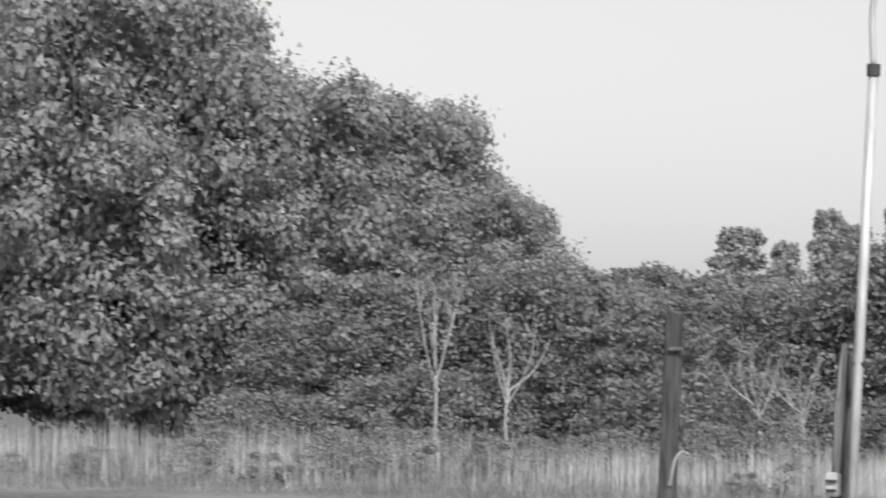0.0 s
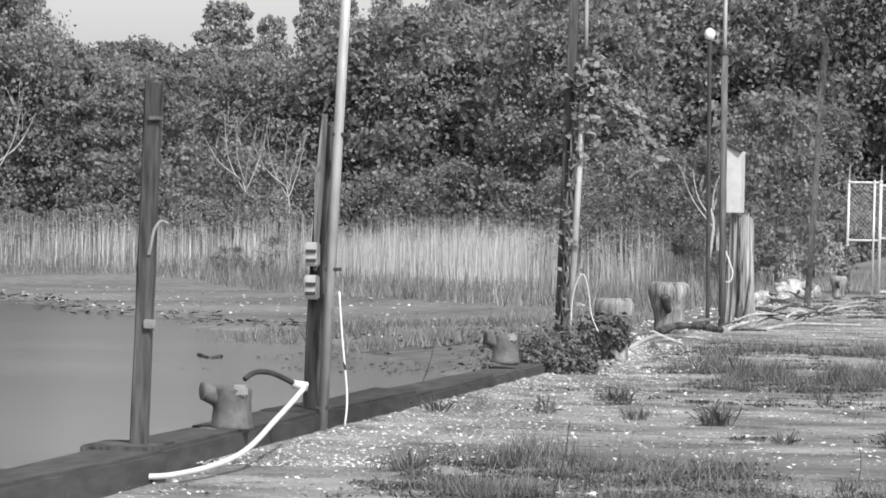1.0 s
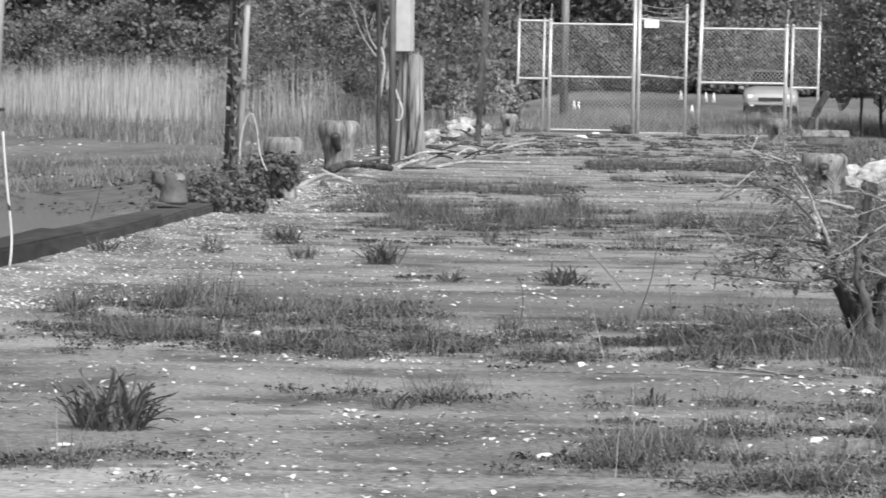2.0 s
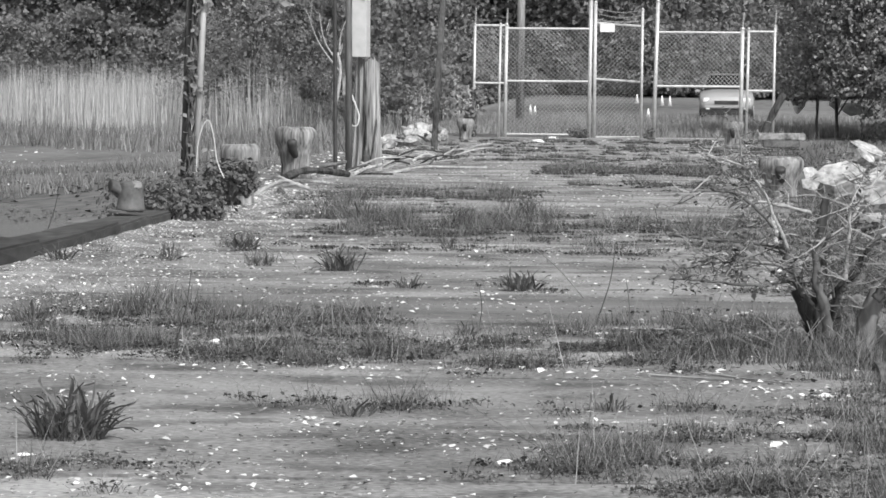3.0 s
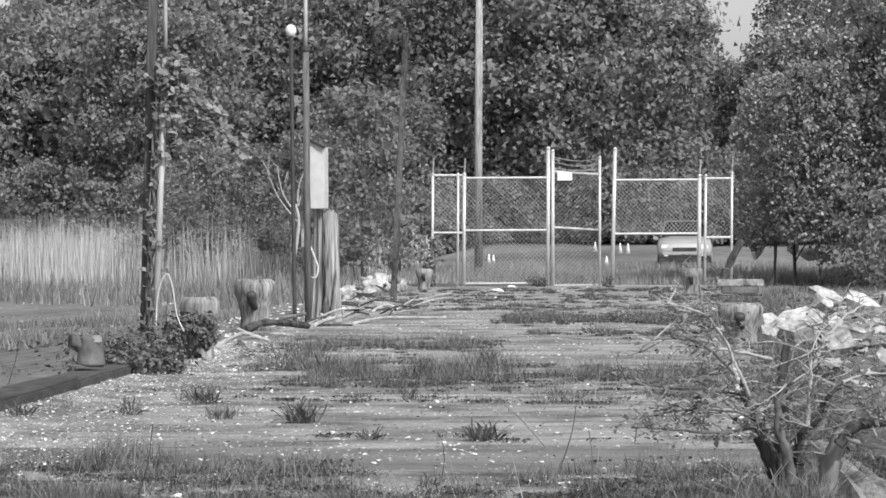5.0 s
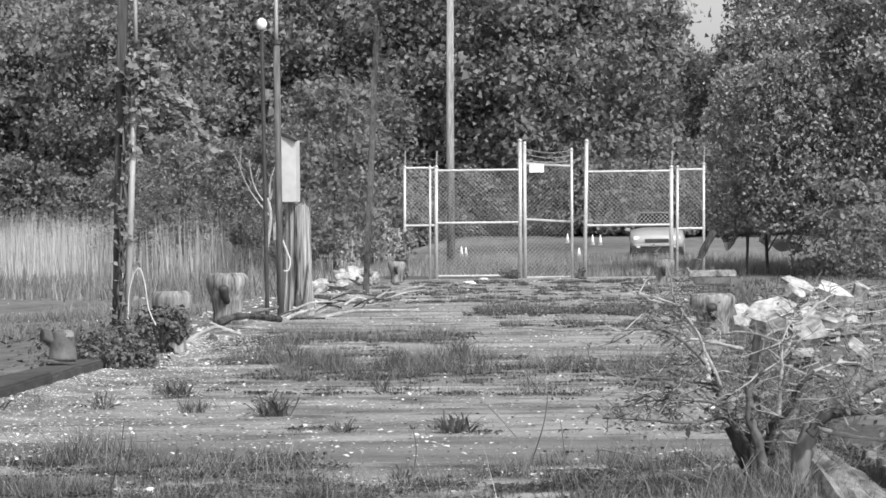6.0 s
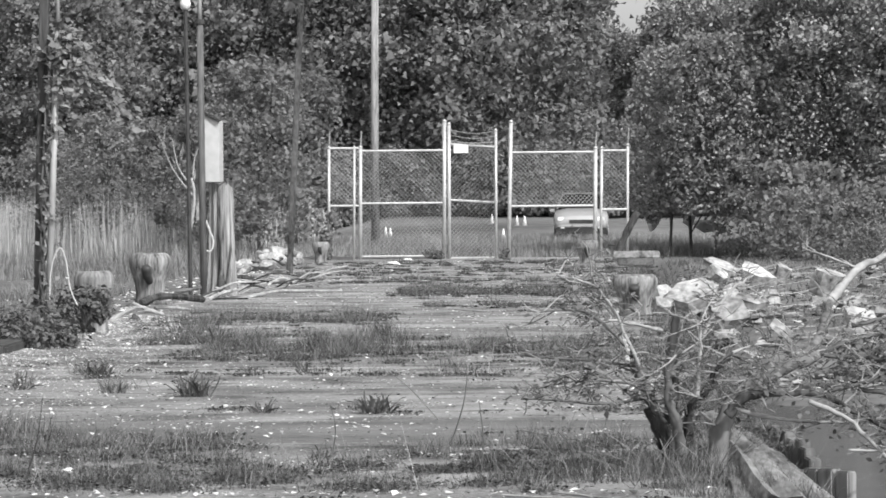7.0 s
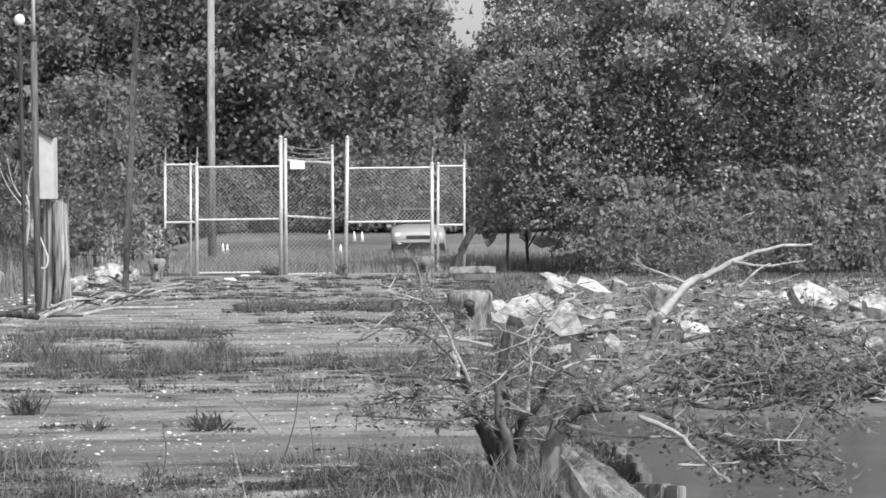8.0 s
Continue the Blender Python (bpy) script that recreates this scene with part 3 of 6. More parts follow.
beam([(-4.93, 54.00, 0.00), (-4.68, 54.00, 0.06), (-4.43, 54.00, 0.10)], 0.014, DRIFT, "thin bleached driftwood stick in the tangle")
beam([(-4.51, 55.00, 0.18), (-4.40, 55.00, 0.09), (-4.33, 55.00, -0.06)], 0.014, DRIFT, "thin bleached driftwood stick in the tangle")
beam([(-5.70, 60.00, 0.10), (-5.27, 60.00, 0.11), (-4.79, 60.00, 0.05)], 0.014, DRIFT, "thin bleached driftwood stick in the tangle")
beam([(-4.62, 50.00, 0.00), (-4.39, 50.00, 0.08), (-4.22, 50.00, 0.03)], 0.014, DRIFT, "thin bleached driftwood stick in the tangle")
beam([(-4.77, 48.00, 0.12), (-4.55, 48.00, 0.06), (-4.33, 48.00, 0.15)], 0.014, DRIFT, "thin bleached driftwood stick in the tangle")
beam([(-5.27, 57.00, 0.03), (-4.88, 57.00, -0.01), (-4.48, 57.00, 0.02)], 0.06, DARKWOOD, "dark wet log under the driftwood tangle")
beam([(-5.72, 60.00, 0.05), (-5.55, 60.00, 0.06), (-5.34, 60.00, 0.03)], 0.06, DARKWOOD, "dark wet log under the driftwood tangle")
beam([(-4.42, 62.00, 0.02), (-4.27, 62.00, 0.13), (-4.13, 62.00, 0.17), (-3.92, 62.00, 0.20)], 0.035, DRIFT, "bleached crooked driftwood near the fence")
beam([(-4.39, 46.00, -0.03), (-4.19, 47.67, 0.02), (-3.99, 49.33, 0.04), (-3.31, 51.00, -0.00)], 0.03, DRIFT, "long bleached plank on the gravel")
beam([(-4.85, 63.00, 0.05), (-4.60, 63.00, 0.02), (-4.38, 63.00, -0.02)], 0.05, DARKWOOD, "dark wet log under the driftwood tangle")
tangle = random.Random(31)
for i in range(16):
    y = tangle.uniform(44, 60)
    x = float(edge_left(y)) + tangle.uniform(0.1, 1.0)
    a, l = tangle.uniform(-0.9, 0.9), tangle.uniform(0.35, 0.9)
    p, e = Vector((x, y, 0.03)), Vector((x + l * math.cos(a), y + 2.0 * l * math.sin(a), tangle.uniform(0.03, 0.22)))
    beam([p, p.lerp(e, 0.5) + Vector((0, 0, tangle.uniform(0.0, 0.1))), e], tangle.uniform(0.012, 0.022), DRIFT if i % 3 else DARKWOOD, "crooked bleached driftwood stick in the tangle" if i % 3 else "dark wet driftwood limb in the tangle")
# ---- rubble ----
def stone(c, s, seed, material=None, label="pale broken concrete lump"):
    r = random.Random(seed)
    bm = bmesh.new()
    bmesh.ops.create_icosphere(bm, subdivisions=2, radius=0.5)
    planes = [(Vector((r.gauss(0, 1), r.gauss(0, 1), r.gauss(0, 1))).normalized(), r.uniform(0.17, 0.36)) for _ in range(13)]
    for v in bm.verts:
        for n, d in planes:
            k = v.co.dot(n) - d
            if k > 0:
                v.co -= n * k
        v.co += Vector((r.uniform(-1, 1), r.uniform(-1, 1), r.uniform(-1, 1))) * 0.015
    m = pose(0, 0, 0, r.uniform(-15, 15), r.uniform(-15, 15), r.uniform(0, 360))
    bm.transform(Matrix.Diagonal((s[0], s[1], s[2], 1)) @ m)
    zmin = min(v.co.z for v in bm.verts)
    bm.transform(Matrix.Translation((c[0], c[1], c[2] - zmin - 0.12 * s[2])))
    return solo("rubble_stone", bm, material or ROCK, label, "stone", "rubble stones")


rr = random.Random(12)
bitt((0.56, 36.82, 0.00), 0.46, 0.43, "urn-shaped mooring bitt streaked with pale drips beside the rubble")
def slab_block(c, size, turn, material, label):
    bm = bmesh.new()
    box((0, 0, 0), size, bm=bm, m=pose(0, 0, 0, *turn), bevel=0.0, jitter=min(size) * 0.04)
    bmesh.ops.subdivide_edges(bm, edges=list(bm.edges), cuts=2, use_grid_fill=True)
    for v in bm.verts:
        v.co += Vector((random.uniform(-1, 1), random.uniform(-1, 1), random.uniform(-1, 1))) * min(size) * 0.025
    zmin = min(v.co.z for v in bm.verts)
    bm.transform(Matrix.Translation((c[0], c[1], c[2] - zmin - 0.03)))
    solo("concrete_block", bm, material, label, "rubble", "rubble stones")


def rubble(c, size, turn, seed, label="broken angular slab of pale concrete"):
    """A broken slab: an uneven polygon with thickness, chipped and tilted."""
    r = random.Random(seed)
    bm = bmesh.new()
    k = r.randint(5, 7)
    low, top = [], []
    for q in range(k):
        a = 2 * math.pi * (q + r.uniform(-0.28, 0.28)) / k
        d = r.uniform(0.8, 1.1)
        x, y = 0.5 * size[0] * d * math.cos(a), 0.5 * size[1] * d * math.sin(a)
        low.append(bm.verts.new((x * r.uniform(0.9, 1.08), y * r.uniform(0.9, 1.08), -size[2] / 2 * r.uniform(0.8, 1.1))))
        top.append(bm.verts.new((x, y, size[2] / 2 * r.uniform(0.8, 1.1))))
    bm.faces.new(top)
    bm.faces.new(low[::-1])
    for q in range(k):
        bm.faces.new((low[q], low[(q + 1) % k], top[(q + 1) % k], top[q]))
    bmesh.ops.triangulate(bm, faces=list(bm.faces))
    bmesh.ops.subdivide_edges(bm, edges=list(bm.edges), cuts=1, use_grid_fill=True)
    for v in bm.verts:
        v.co += Vector((r.uniform(-1, 1), r.uniform(-1, 1), r.uniform(-1, 1))) * size[2] * 0.06
    bm.transform(pose(0, 0, 0, *turn))
    zmin = min(v.co.z for v in bm.verts)
    bm.transform(Matrix.Translation((c[0], c[1], c[2] - zmin - 0.04)))
    return solo("rubble_stone", bm, ROCK, label, "stone", "rubble stones")


for i, (p, w, t) in enumerate((((0.93, 41.0, 0.03), (0.34, 0.3, 0.16), (62, 30, 20)), ((0.86, 38.0, 0.0), (0.24, 0.24, 0.2), (40, -15, 40)), ((1.17, 38.2, 0.0), (0.62, 0.5, 0.26), (32, -14, 15)), ((1.42, 35.0, 0.0), (0.52, 0.42, 0.1), (48, 16, -20)), ((1.46, 39.34, 0.00), (0.44, 0.3, 0.2), (20, 20, 50)),
                ((2.2, 58.0, 0.06), (0.8, 0.4, 0.16), (28, 18, 10)), ((2.62, 55.0, 0.0), (0.8, 0.4, 0.16), (26, 20, -20)), ((3.05, 55.7, 0.0), (0.4, 0.35, 0.3), (25, 5, 60)), ((2.1, 57.0, 0.0), (0.6, 0.35, 0.18), (55, 5, 60)), ((3.05, 45.62, 0.0), (0.55, 0.45, 0.4), (25, 12, 30)), ((4.68, 43.14, 0.0), (0.8, 0.5, 0.2), (50, 18, 5)), ((5.28, 46.06, 0.0), (0.5, 0.4, 0.2), (40, 10, 40)), ((2.76, 36.45, -0.15), (0.6, 0.4, 0.2), (24, -8, 70)), ((5.20, 41.41, 0.0), (0.4, 0.34, 0.24), (34, -8, 10)), ((2.0, 36.5, -0.2), (0.5, 0.35, 0.14), (35, 14, 70)), ((1.9, 40.5, 0.0), (0.5, 0.3, 0.12), (30, 14, 10)))):
    rubble((p[0], p[1], max(p[2], float(land(p[0], p[1])))), (w[0] * 0.9, w[1] * 0.85, w[2] * 0.75), t, 40 + i)
for i in range(60):
    x, y = rr.uniform(1.5, 7.5), rr.uniform(37.5, 60)
    w = rr.uniform(0.1, 0.3)
    rubble((x, y, float(land(x, y))), (w * 1.3, w, w * rr.uniform(0.25, 0.5)), (rr.uniform(5, 50), rr.uniform(-25, 25), rr.uniform(0, 360)), 100 + i)
for i in range(46):
    x = rr.uniform(1.6, 9.5)
    y = rr.uniform(40, 66) if i % 2 else rr.uniform(46, 56)
    s = rr.uniform(0.08, 0.34)
    stone((x, y, float(land(x, y))), (s * 1.3, s, s * rr.uniform(0.35, 0.7)), rr.randint(0, 9999))
for i in range(40):
    q = rr.random()
    x, y = -6.45 - 0.4 * q + rr.uniform(-0.4, 0.4), 70 + 17 * q
    w = rr.uniform(0.14, 0.42)
    z = 0.3 * rr.random() ** 1.5 * (1 - abs(2 * q - 1.1) * 0.6)
    stone((x, y, max(-0.03, z - 0.03)), (w * 1.3, w, w * 0.85), rr.randint(0, 9999), None, "pale limestone lump in the heap by the fence")
slab_block((0.28, 10.35, 0.00), (0.082, 0.07, 0.055), (0, 0, 6), CONCRETE, "small square concrete block on the deck")
plank = thing("concrete_beam", (1.16, 77.85, 0.00), "pale broken concrete beam lying on blocks", "beam")
part("beam", box((1.05, 70.00, 0.28), (0.9, 0.3, 0.14), 4, 0.02), ROCK, plank)
part("block", box((1.05, 70.00, 0.15), (0.7, 0.28, 0.16), 2, 0.02), IRON, plank)
beam([(0.69, 72.00, 0.14), (0.86, 72.00, 0.58), (1.12, 72.00, 1.10)], 0.1, DARKWOOD, "dark leaning timber by the gate")

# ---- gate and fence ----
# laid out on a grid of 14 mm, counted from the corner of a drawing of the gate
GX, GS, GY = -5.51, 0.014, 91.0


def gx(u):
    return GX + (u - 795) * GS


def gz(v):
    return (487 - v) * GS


def pipe_line(name, a, b, r, parent, label=""):
    return part(name, tube([a, b], r, 8), GALV, parent, label)


def fence_panel(name, x0, x1, z0, zm, z1, label, parent_loc, sag=0.0, dy=0.0, mesh_from=0.0):
    t = thing(name, parent_loc, label, "gate" if "gate" in name else "fence", "fence panels")
    y0, y1 = GY, GY + dy
    pipe_line("top_rail", (x0, y0, z1), (x1, y1, z1 - sag), 0.03, t)
    pipe_line("middle_rail", (x0, y0, zm), (x1, y1, zm - sag), 0.03, t)
    if z0 is not None:
        pipe_line("bottom_rail", (x0, y0, z0), (x1, y1, z0), 0.025, t)
    # woven wire, one strand after another
    bm = bmesh.new()
    lo, w, h, step = mesh_from, x1 - x0, z1 - mesh_from, 0.105
    for s in (1, -1):
        k = -h
        while k < w:
            a0, a1 = max(k, 0.0), min(k + h, w)
            if a1 - a0 > 0.04:
                f = (lambda a: (x0 + a, y0 + dy * a / w - 0.01 * s, lo + (a - k))) if s == 1 else (lambda a: (x0 + a, y0 + dy * a / w - 0.01 * s, lo + h - (a - k)))
                tube([f(a0), f(a1)], 0.0055, 3, bm)
            k += step
    part("wire_mesh", bm, WIRE, t, "woven wire mesh")
    return t


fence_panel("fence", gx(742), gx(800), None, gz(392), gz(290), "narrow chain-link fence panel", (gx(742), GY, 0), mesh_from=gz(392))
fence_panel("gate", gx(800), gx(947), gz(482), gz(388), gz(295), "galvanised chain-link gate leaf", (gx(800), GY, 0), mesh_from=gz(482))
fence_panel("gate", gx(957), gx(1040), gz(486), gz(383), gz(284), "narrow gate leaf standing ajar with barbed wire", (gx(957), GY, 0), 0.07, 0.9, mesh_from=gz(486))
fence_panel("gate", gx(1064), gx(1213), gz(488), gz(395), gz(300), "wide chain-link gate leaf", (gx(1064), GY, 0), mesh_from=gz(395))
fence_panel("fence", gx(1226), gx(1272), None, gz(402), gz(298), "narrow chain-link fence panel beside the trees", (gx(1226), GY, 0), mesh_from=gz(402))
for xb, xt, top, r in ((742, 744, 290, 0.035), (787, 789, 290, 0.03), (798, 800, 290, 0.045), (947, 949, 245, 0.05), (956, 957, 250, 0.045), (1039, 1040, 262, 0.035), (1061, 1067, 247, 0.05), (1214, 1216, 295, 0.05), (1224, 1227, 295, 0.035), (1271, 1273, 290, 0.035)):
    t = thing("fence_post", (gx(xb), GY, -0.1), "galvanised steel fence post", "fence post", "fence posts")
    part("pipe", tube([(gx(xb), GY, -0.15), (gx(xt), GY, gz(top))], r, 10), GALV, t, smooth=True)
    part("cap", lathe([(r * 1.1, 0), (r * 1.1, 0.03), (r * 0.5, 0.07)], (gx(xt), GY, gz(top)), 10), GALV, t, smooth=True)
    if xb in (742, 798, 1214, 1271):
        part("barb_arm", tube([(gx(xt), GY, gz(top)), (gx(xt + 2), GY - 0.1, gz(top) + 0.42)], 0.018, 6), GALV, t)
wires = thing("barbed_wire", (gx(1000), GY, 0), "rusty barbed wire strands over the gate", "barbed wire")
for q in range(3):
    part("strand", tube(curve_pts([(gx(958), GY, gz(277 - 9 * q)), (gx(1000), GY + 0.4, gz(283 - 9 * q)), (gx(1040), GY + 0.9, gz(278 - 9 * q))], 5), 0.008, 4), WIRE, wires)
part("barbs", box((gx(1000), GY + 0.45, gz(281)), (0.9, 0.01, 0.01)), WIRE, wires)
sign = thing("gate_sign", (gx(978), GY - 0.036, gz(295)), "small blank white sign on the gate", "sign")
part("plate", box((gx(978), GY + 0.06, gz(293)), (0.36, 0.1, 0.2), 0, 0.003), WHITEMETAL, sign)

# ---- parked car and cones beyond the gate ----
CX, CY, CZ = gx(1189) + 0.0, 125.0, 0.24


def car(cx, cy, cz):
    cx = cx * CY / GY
    t = thing("parked_car", (cx, cy, cz), "light silver car parked nose-on beyond the gate", "car")
    bm = bmesh.new()
    # sections along the car: place, sill, waist and shoulder heights, half width
    sec = [(-2.2, 0.42, 0.6, 0.72, 0.78), (-2.1, 0.34, 0.66, 0.84, 0.88), (-1.7, 0.3, 0.72, 0.95, 0.93), (-0.95, 0.3, 0.75, 1.05, 0.94), (1.9, 0.3, 0.78, 1.06, 0.94), (2.2, 0.4, 0.78, 1.0, 0.86)]
    rings = []
    for dy, z0, zm, z1, hw in sec:
        rings.append([bm.verts.new((cx + sx * hw * kx, cy + dy, cz + z)) for sx, kx, z in ((-1, 0.94, z0), (-1, 1.0, zm), (-1, 0.9, z1 - 0.04), (-1, 0.5, z1 + 0.02), (1, 0.5, z1 + 0.02), (1, 0.9, z1 - 0.04), (1, 1.0, zm), (1, 0.94, z0))])
    for a, b in zip(rings, rings[1:]):
        for q in range(8):
            bm.faces.new((a[q], a[(q + 1) % 8], b[(q + 1) % 8], b[q]))
    bm.faces.new(rings[0][::-1])
    bm.faces.new(rings[-1])
    bmesh.ops.bevel(bm, geom=list(bm.edges), offset=0.025, segments=2, affect="EDGES")
    body = part("body", bm, CARPAINT, t, "light silver bodywork", smooth=True)
    bm = bmesh.new()
    lo = [bm.verts.new((cx + sx * 0.8, cy + dy, cz + 1.02)) for sx, dy in ((-1, -1.0), (1, -1.0), (1, 1.9), (-1, 1.9))]
    hi = [bm.verts.new((cx + sx * 0.6, cy + dy, cz + 1.55)) for sx, dy in ((-1, -0.25), (1, -0.25), (1, 1.7), (-1, 1.7))]
    bm.faces.new(lo[::-1])
    bm.faces.new(hi)
    for q in range(4):
        bm.faces.new((lo[q], lo[(q + 1) % 4], hi[(q + 1) % 4], hi[q]))
    bmesh.ops.bevel(bm, geom=list(bm.edges), offset=0.05, segments=2, affect="EDGES")
    cabin = part("cabin", bm, CARGLASS, t, "dark glass cabin")
    part("roof", box((cx, cy + 0.7, cz + 1.57), (1.24, 1.95, 0.045), 0, 0.02), IRONPALE, cabin)
    for sx in (-1, 1):
        part("pillar", tube([(cx + sx * 0.81, cy - 1.0, cz + 1.02), (cx + sx * 0.62, cy - 0.26, cz + 1.56)], 0.03, 6), IRON, cabin)
        part("roof_rail", tube([(cx + sx * 0.56, cy - 0.1, cz + 1.63), (cx + sx * 0.56, cy + 1.5, cz + 1.63)], 0.022, 6), DARKMETAL, cabin)
        part("fog_lamp", box((cx + sx * 0.62, cy - 2.22, cz + 0.42), (0.14, 0.06, 0.09), 0, 0.02), LAMPWHITE, body)
    part("grille", box((cx, cy - 2.2, cz + 0.62), (0.8, 0.05, 0.12), 0, 0.01), DARKMETAL, body)
    part("bumper", box((cx, cy - 2.2, cz + 0.47), (1.5, 0.12, 0.1), 0, 0.03), CARPAINT, body)
    part("lower_intake", box((cx, cy - 2.15, cz + 0.31), (1.7, 0.16, 0.2), 0, 0.02), BLACK, body)
    for s in (-1, 1):
        part("headlight", box((cx + s * 0.62, cy - 2.13, cz + 0.7), (0.34, 0.12, 0.15), -s * 12, 0.03), LAMPWHITE, body)
        part("mirror", box((cx + s * 0.98, cy - 0.7, cz + 1.0), (0.18, 0.1, 0.12), 0, 0.03), CARPAINT, body)
        for dy in (-1.45, 1.4):
            w = part("wheel", tube([(cx + s * 0.68, cy + dy, cz + 0.32), (cx + s * 0.9, cy + dy, cz + 0.32)], 0.32, 18), BLACK, t)
            part("rim", tube([(cx + s * 0.9, cy + dy, cz + 0.32), (cx + s * 0.915, cy + dy, cz + 0.32)], 0.2, 14), GALV, w)
    return t


car(CX, CY, CZ)


def cone(x, y, s):
    z = float(land(x, y))
    t = thing("traffic_cone", (x, y, z), "pale traffic cone on the lot", "traffic cone", "traffic cones")
    part("base", box((x, y, z + 0.02), (0.36 * s, 0.36 * s, 0.04), 0, 0.008), IRONPALE, t)
    part("body", lathe([(0.14 * s, 0.04), (0.03 * s, 0.7 * s)], (x, y, z), 14), WHITEMETAL, t, smooth=True)


for p in ((-2.70, 128.00, 0.53), (-2.29, 150.00, 1.25), (-2.61, 150.00, 1.25), (-3.68, 152.00, 1.37), (-7.01, 135.00, 0.75), (-7.23, 136.00, 0.75)):
    cone(p[0], p[1], 0.62)

# ---- timber bulkhead and shrub at the right edge ----
def split_log(name, pts, r0, r1, seed, label):
    """A cracked log: a lengthwise grooved tube with ragged ends."""
    r = random.Random(seed)
    line = curve_pts(pts, 9)
    bm, rings, n = bmesh.new(), [], 22
    groove = [r.uniform(0.78, 1.06) if q % 3 else r.uniform(0.66, 0.86) for q in range(n)]
    for i, p in enumerate(line):
        rad = r0 + (r1 - r0) * i / (len(line) - 1)
        ring = []
        for q in range(n):
            a = 2 * math.pi * (q + 0.15 * math.sin(i * 0.6)) / n
            k = rad * groove[q] * (1 + 0.1 * noise.noise(Vector((q * 0.7, i * 0.35, seed))) + r.uniform(-0.03, 0.03))
            end = r.uniform(-0.1, 0.1) if i in (0, len(line) - 1) else 0
            ring.append(bm.verts.new((p.x + k * math.cos(a), p.y + end, p.z + 0.8 * k * math.sin(a))))
        rings.append(ring)
    for a, b in zip(rings, rings[1:]):
        for q in range(n):
            bm.faces.new((a[q], a[(q + 1) % n], b[(q + 1) % n], b[q]))
    bm.faces.new(rings[0][::-1])
    bm.faces.new(rings[-1])
    t = thing(name, pts[0], label, "log")
    part("log", bm, LOGWOOD, t)
    return t


split_log("edge_log", [(0.64, 18.1, -0.02), (0.66, 16.4, -0.01), (0.675, 14.6, 0.0), (0.69, 12.0, 0.0)], 0.085, 0.125, 3, "split weathered timber log lying along the pier edge")
split_log("edge_log", [(0.76, 17.5, -0.03), (0.79, 16.0, -0.02), (0.83, 14.0, -0.02), (0.87, 12.0, -0.03)], 0.05, 0.075, 8, "half of a split log, cracked away from its other half")
bulk = tagged(new("bulkhead"), "row of grey timber sheet planks along the pier edge", "", kind="structure")


def plank_row(a, b, n, top, material, drop=0.05):
    """Upright sheet planks from a to b, with uneven heads."""
    for i in range(n):
        p = Vector(a).lerp(Vector(b), (i + 0.5) / n)
        d = (Vector(b) - Vector(a)).length / n
        h = 1.2 - random.uniform(0, drop)
        turn = math.degrees(math.atan2(b[1] - a[1], b[0] - a[0])) + random.uniform(-2, 2)
        ob = new("plank", finish("plank", box((p.x, p.y, top - 1.2 + h / 2), (d - 0.008, 0.05, h), turn, 0.006, jitter=0.005), material))
        ob.parent = bulk


# wood colour carries the light: paler for the sunlit row, darker for shaded rows
plank_row((0.79, 20.6), (1.03, 15.9), 24, 0.0, BULKWOOD, 0.07)
plank_row((0.86, 14.75), (1.09, 14.45), 4, 0.0, PALEWOOD, 0.02)
plank_row((1.1, 14.4), (1.42, 12.2), 10, -0.3, BULKWOOD, 0.12)

shrub = thing("dead_shrub", (0.38, 14.3, 0), "gnarled half-dead shrub with many bare branches and few leaves", "shrub")
trunk_r = random.Random(4)


def branch(pts, r0, r1, material, twigs, leaves, reach=0.16, label="", drop=0.0):
    """One gnarled bough of the shrub, its twigs under it, and leaf places."""
    line = curve_pts(pts, 6)
    for i in range(1, len(line) - 1):
        line[i] += Vector([trunk_r.gauss(0, 0.22) * min(r0, 0.012) for _ in range(3)])
    radii = [a * trunk_r.uniform(0.86, 1.18) for a in np.linspace(r0, r1, len(line))]
    b = part("bough", tube(line, radii, 8, wob=0.12), material, shrub, label, smooth=True)
    leaves *= 0.62 if leaves < 0.9 else 0.9
    for _ in range(int(twigs * 1.1)):
        q = line[trunk_r.randint(len(line) // 5, len(line) - 1)]
        d = Vector((trunk_r.uniform(-1, 1), trunk_r.uniform(-0.6, 0.6), trunk_r.uniform(-0.35, 1.0) - drop)).normalized()
        e = q + d * reach * trunk_r.uniform(0.4, 1.5)
        m = q.lerp(e, 0.5) + Vector((trunk_r.uniform(-1, 1), 0, trunk_r.uniform(-1, 1))) * 0.16 * reach
        tw = part("twig", tube([q, m, e], [min(r1 * 0.6, 0.004) + 0.0012, 0.0024, 0.0012], 4), PALEBARK if trunk_r.random() < 0.45 else BARK, b)
        for _ in range(5):
            f = (q if trunk_r.random() < 0.4 else m).lerp(e, trunk_r.random())
            g = f + Vector((trunk_r.uniform(-1, 1), trunk_r.uniform(-0.6, 0.6), trunk_r.uniform(-0.5, 0.9) - drop)) * reach * trunk_r.uniform(0.25, 0.6)
            k = f.lerp(g, 0.5) + Vector((trunk_r.uniform(-1, 1), 0, trunk_r.uniform(-1, 1))) * 0.05 * reach
            tube([f, k, g], [0.0019, 0.0015, 0.001], 3, sprigs if trunk_r.random() < 0.6 else pale_sprigs)
            if trunk_r.random() < leaves:
                leaf_spots.extend([g] * trunk_r.randint(1, 3))
        if trunk_r.random() < leaves:
            leaf_spots.extend([e] * trunk_r.randint(1, 6))


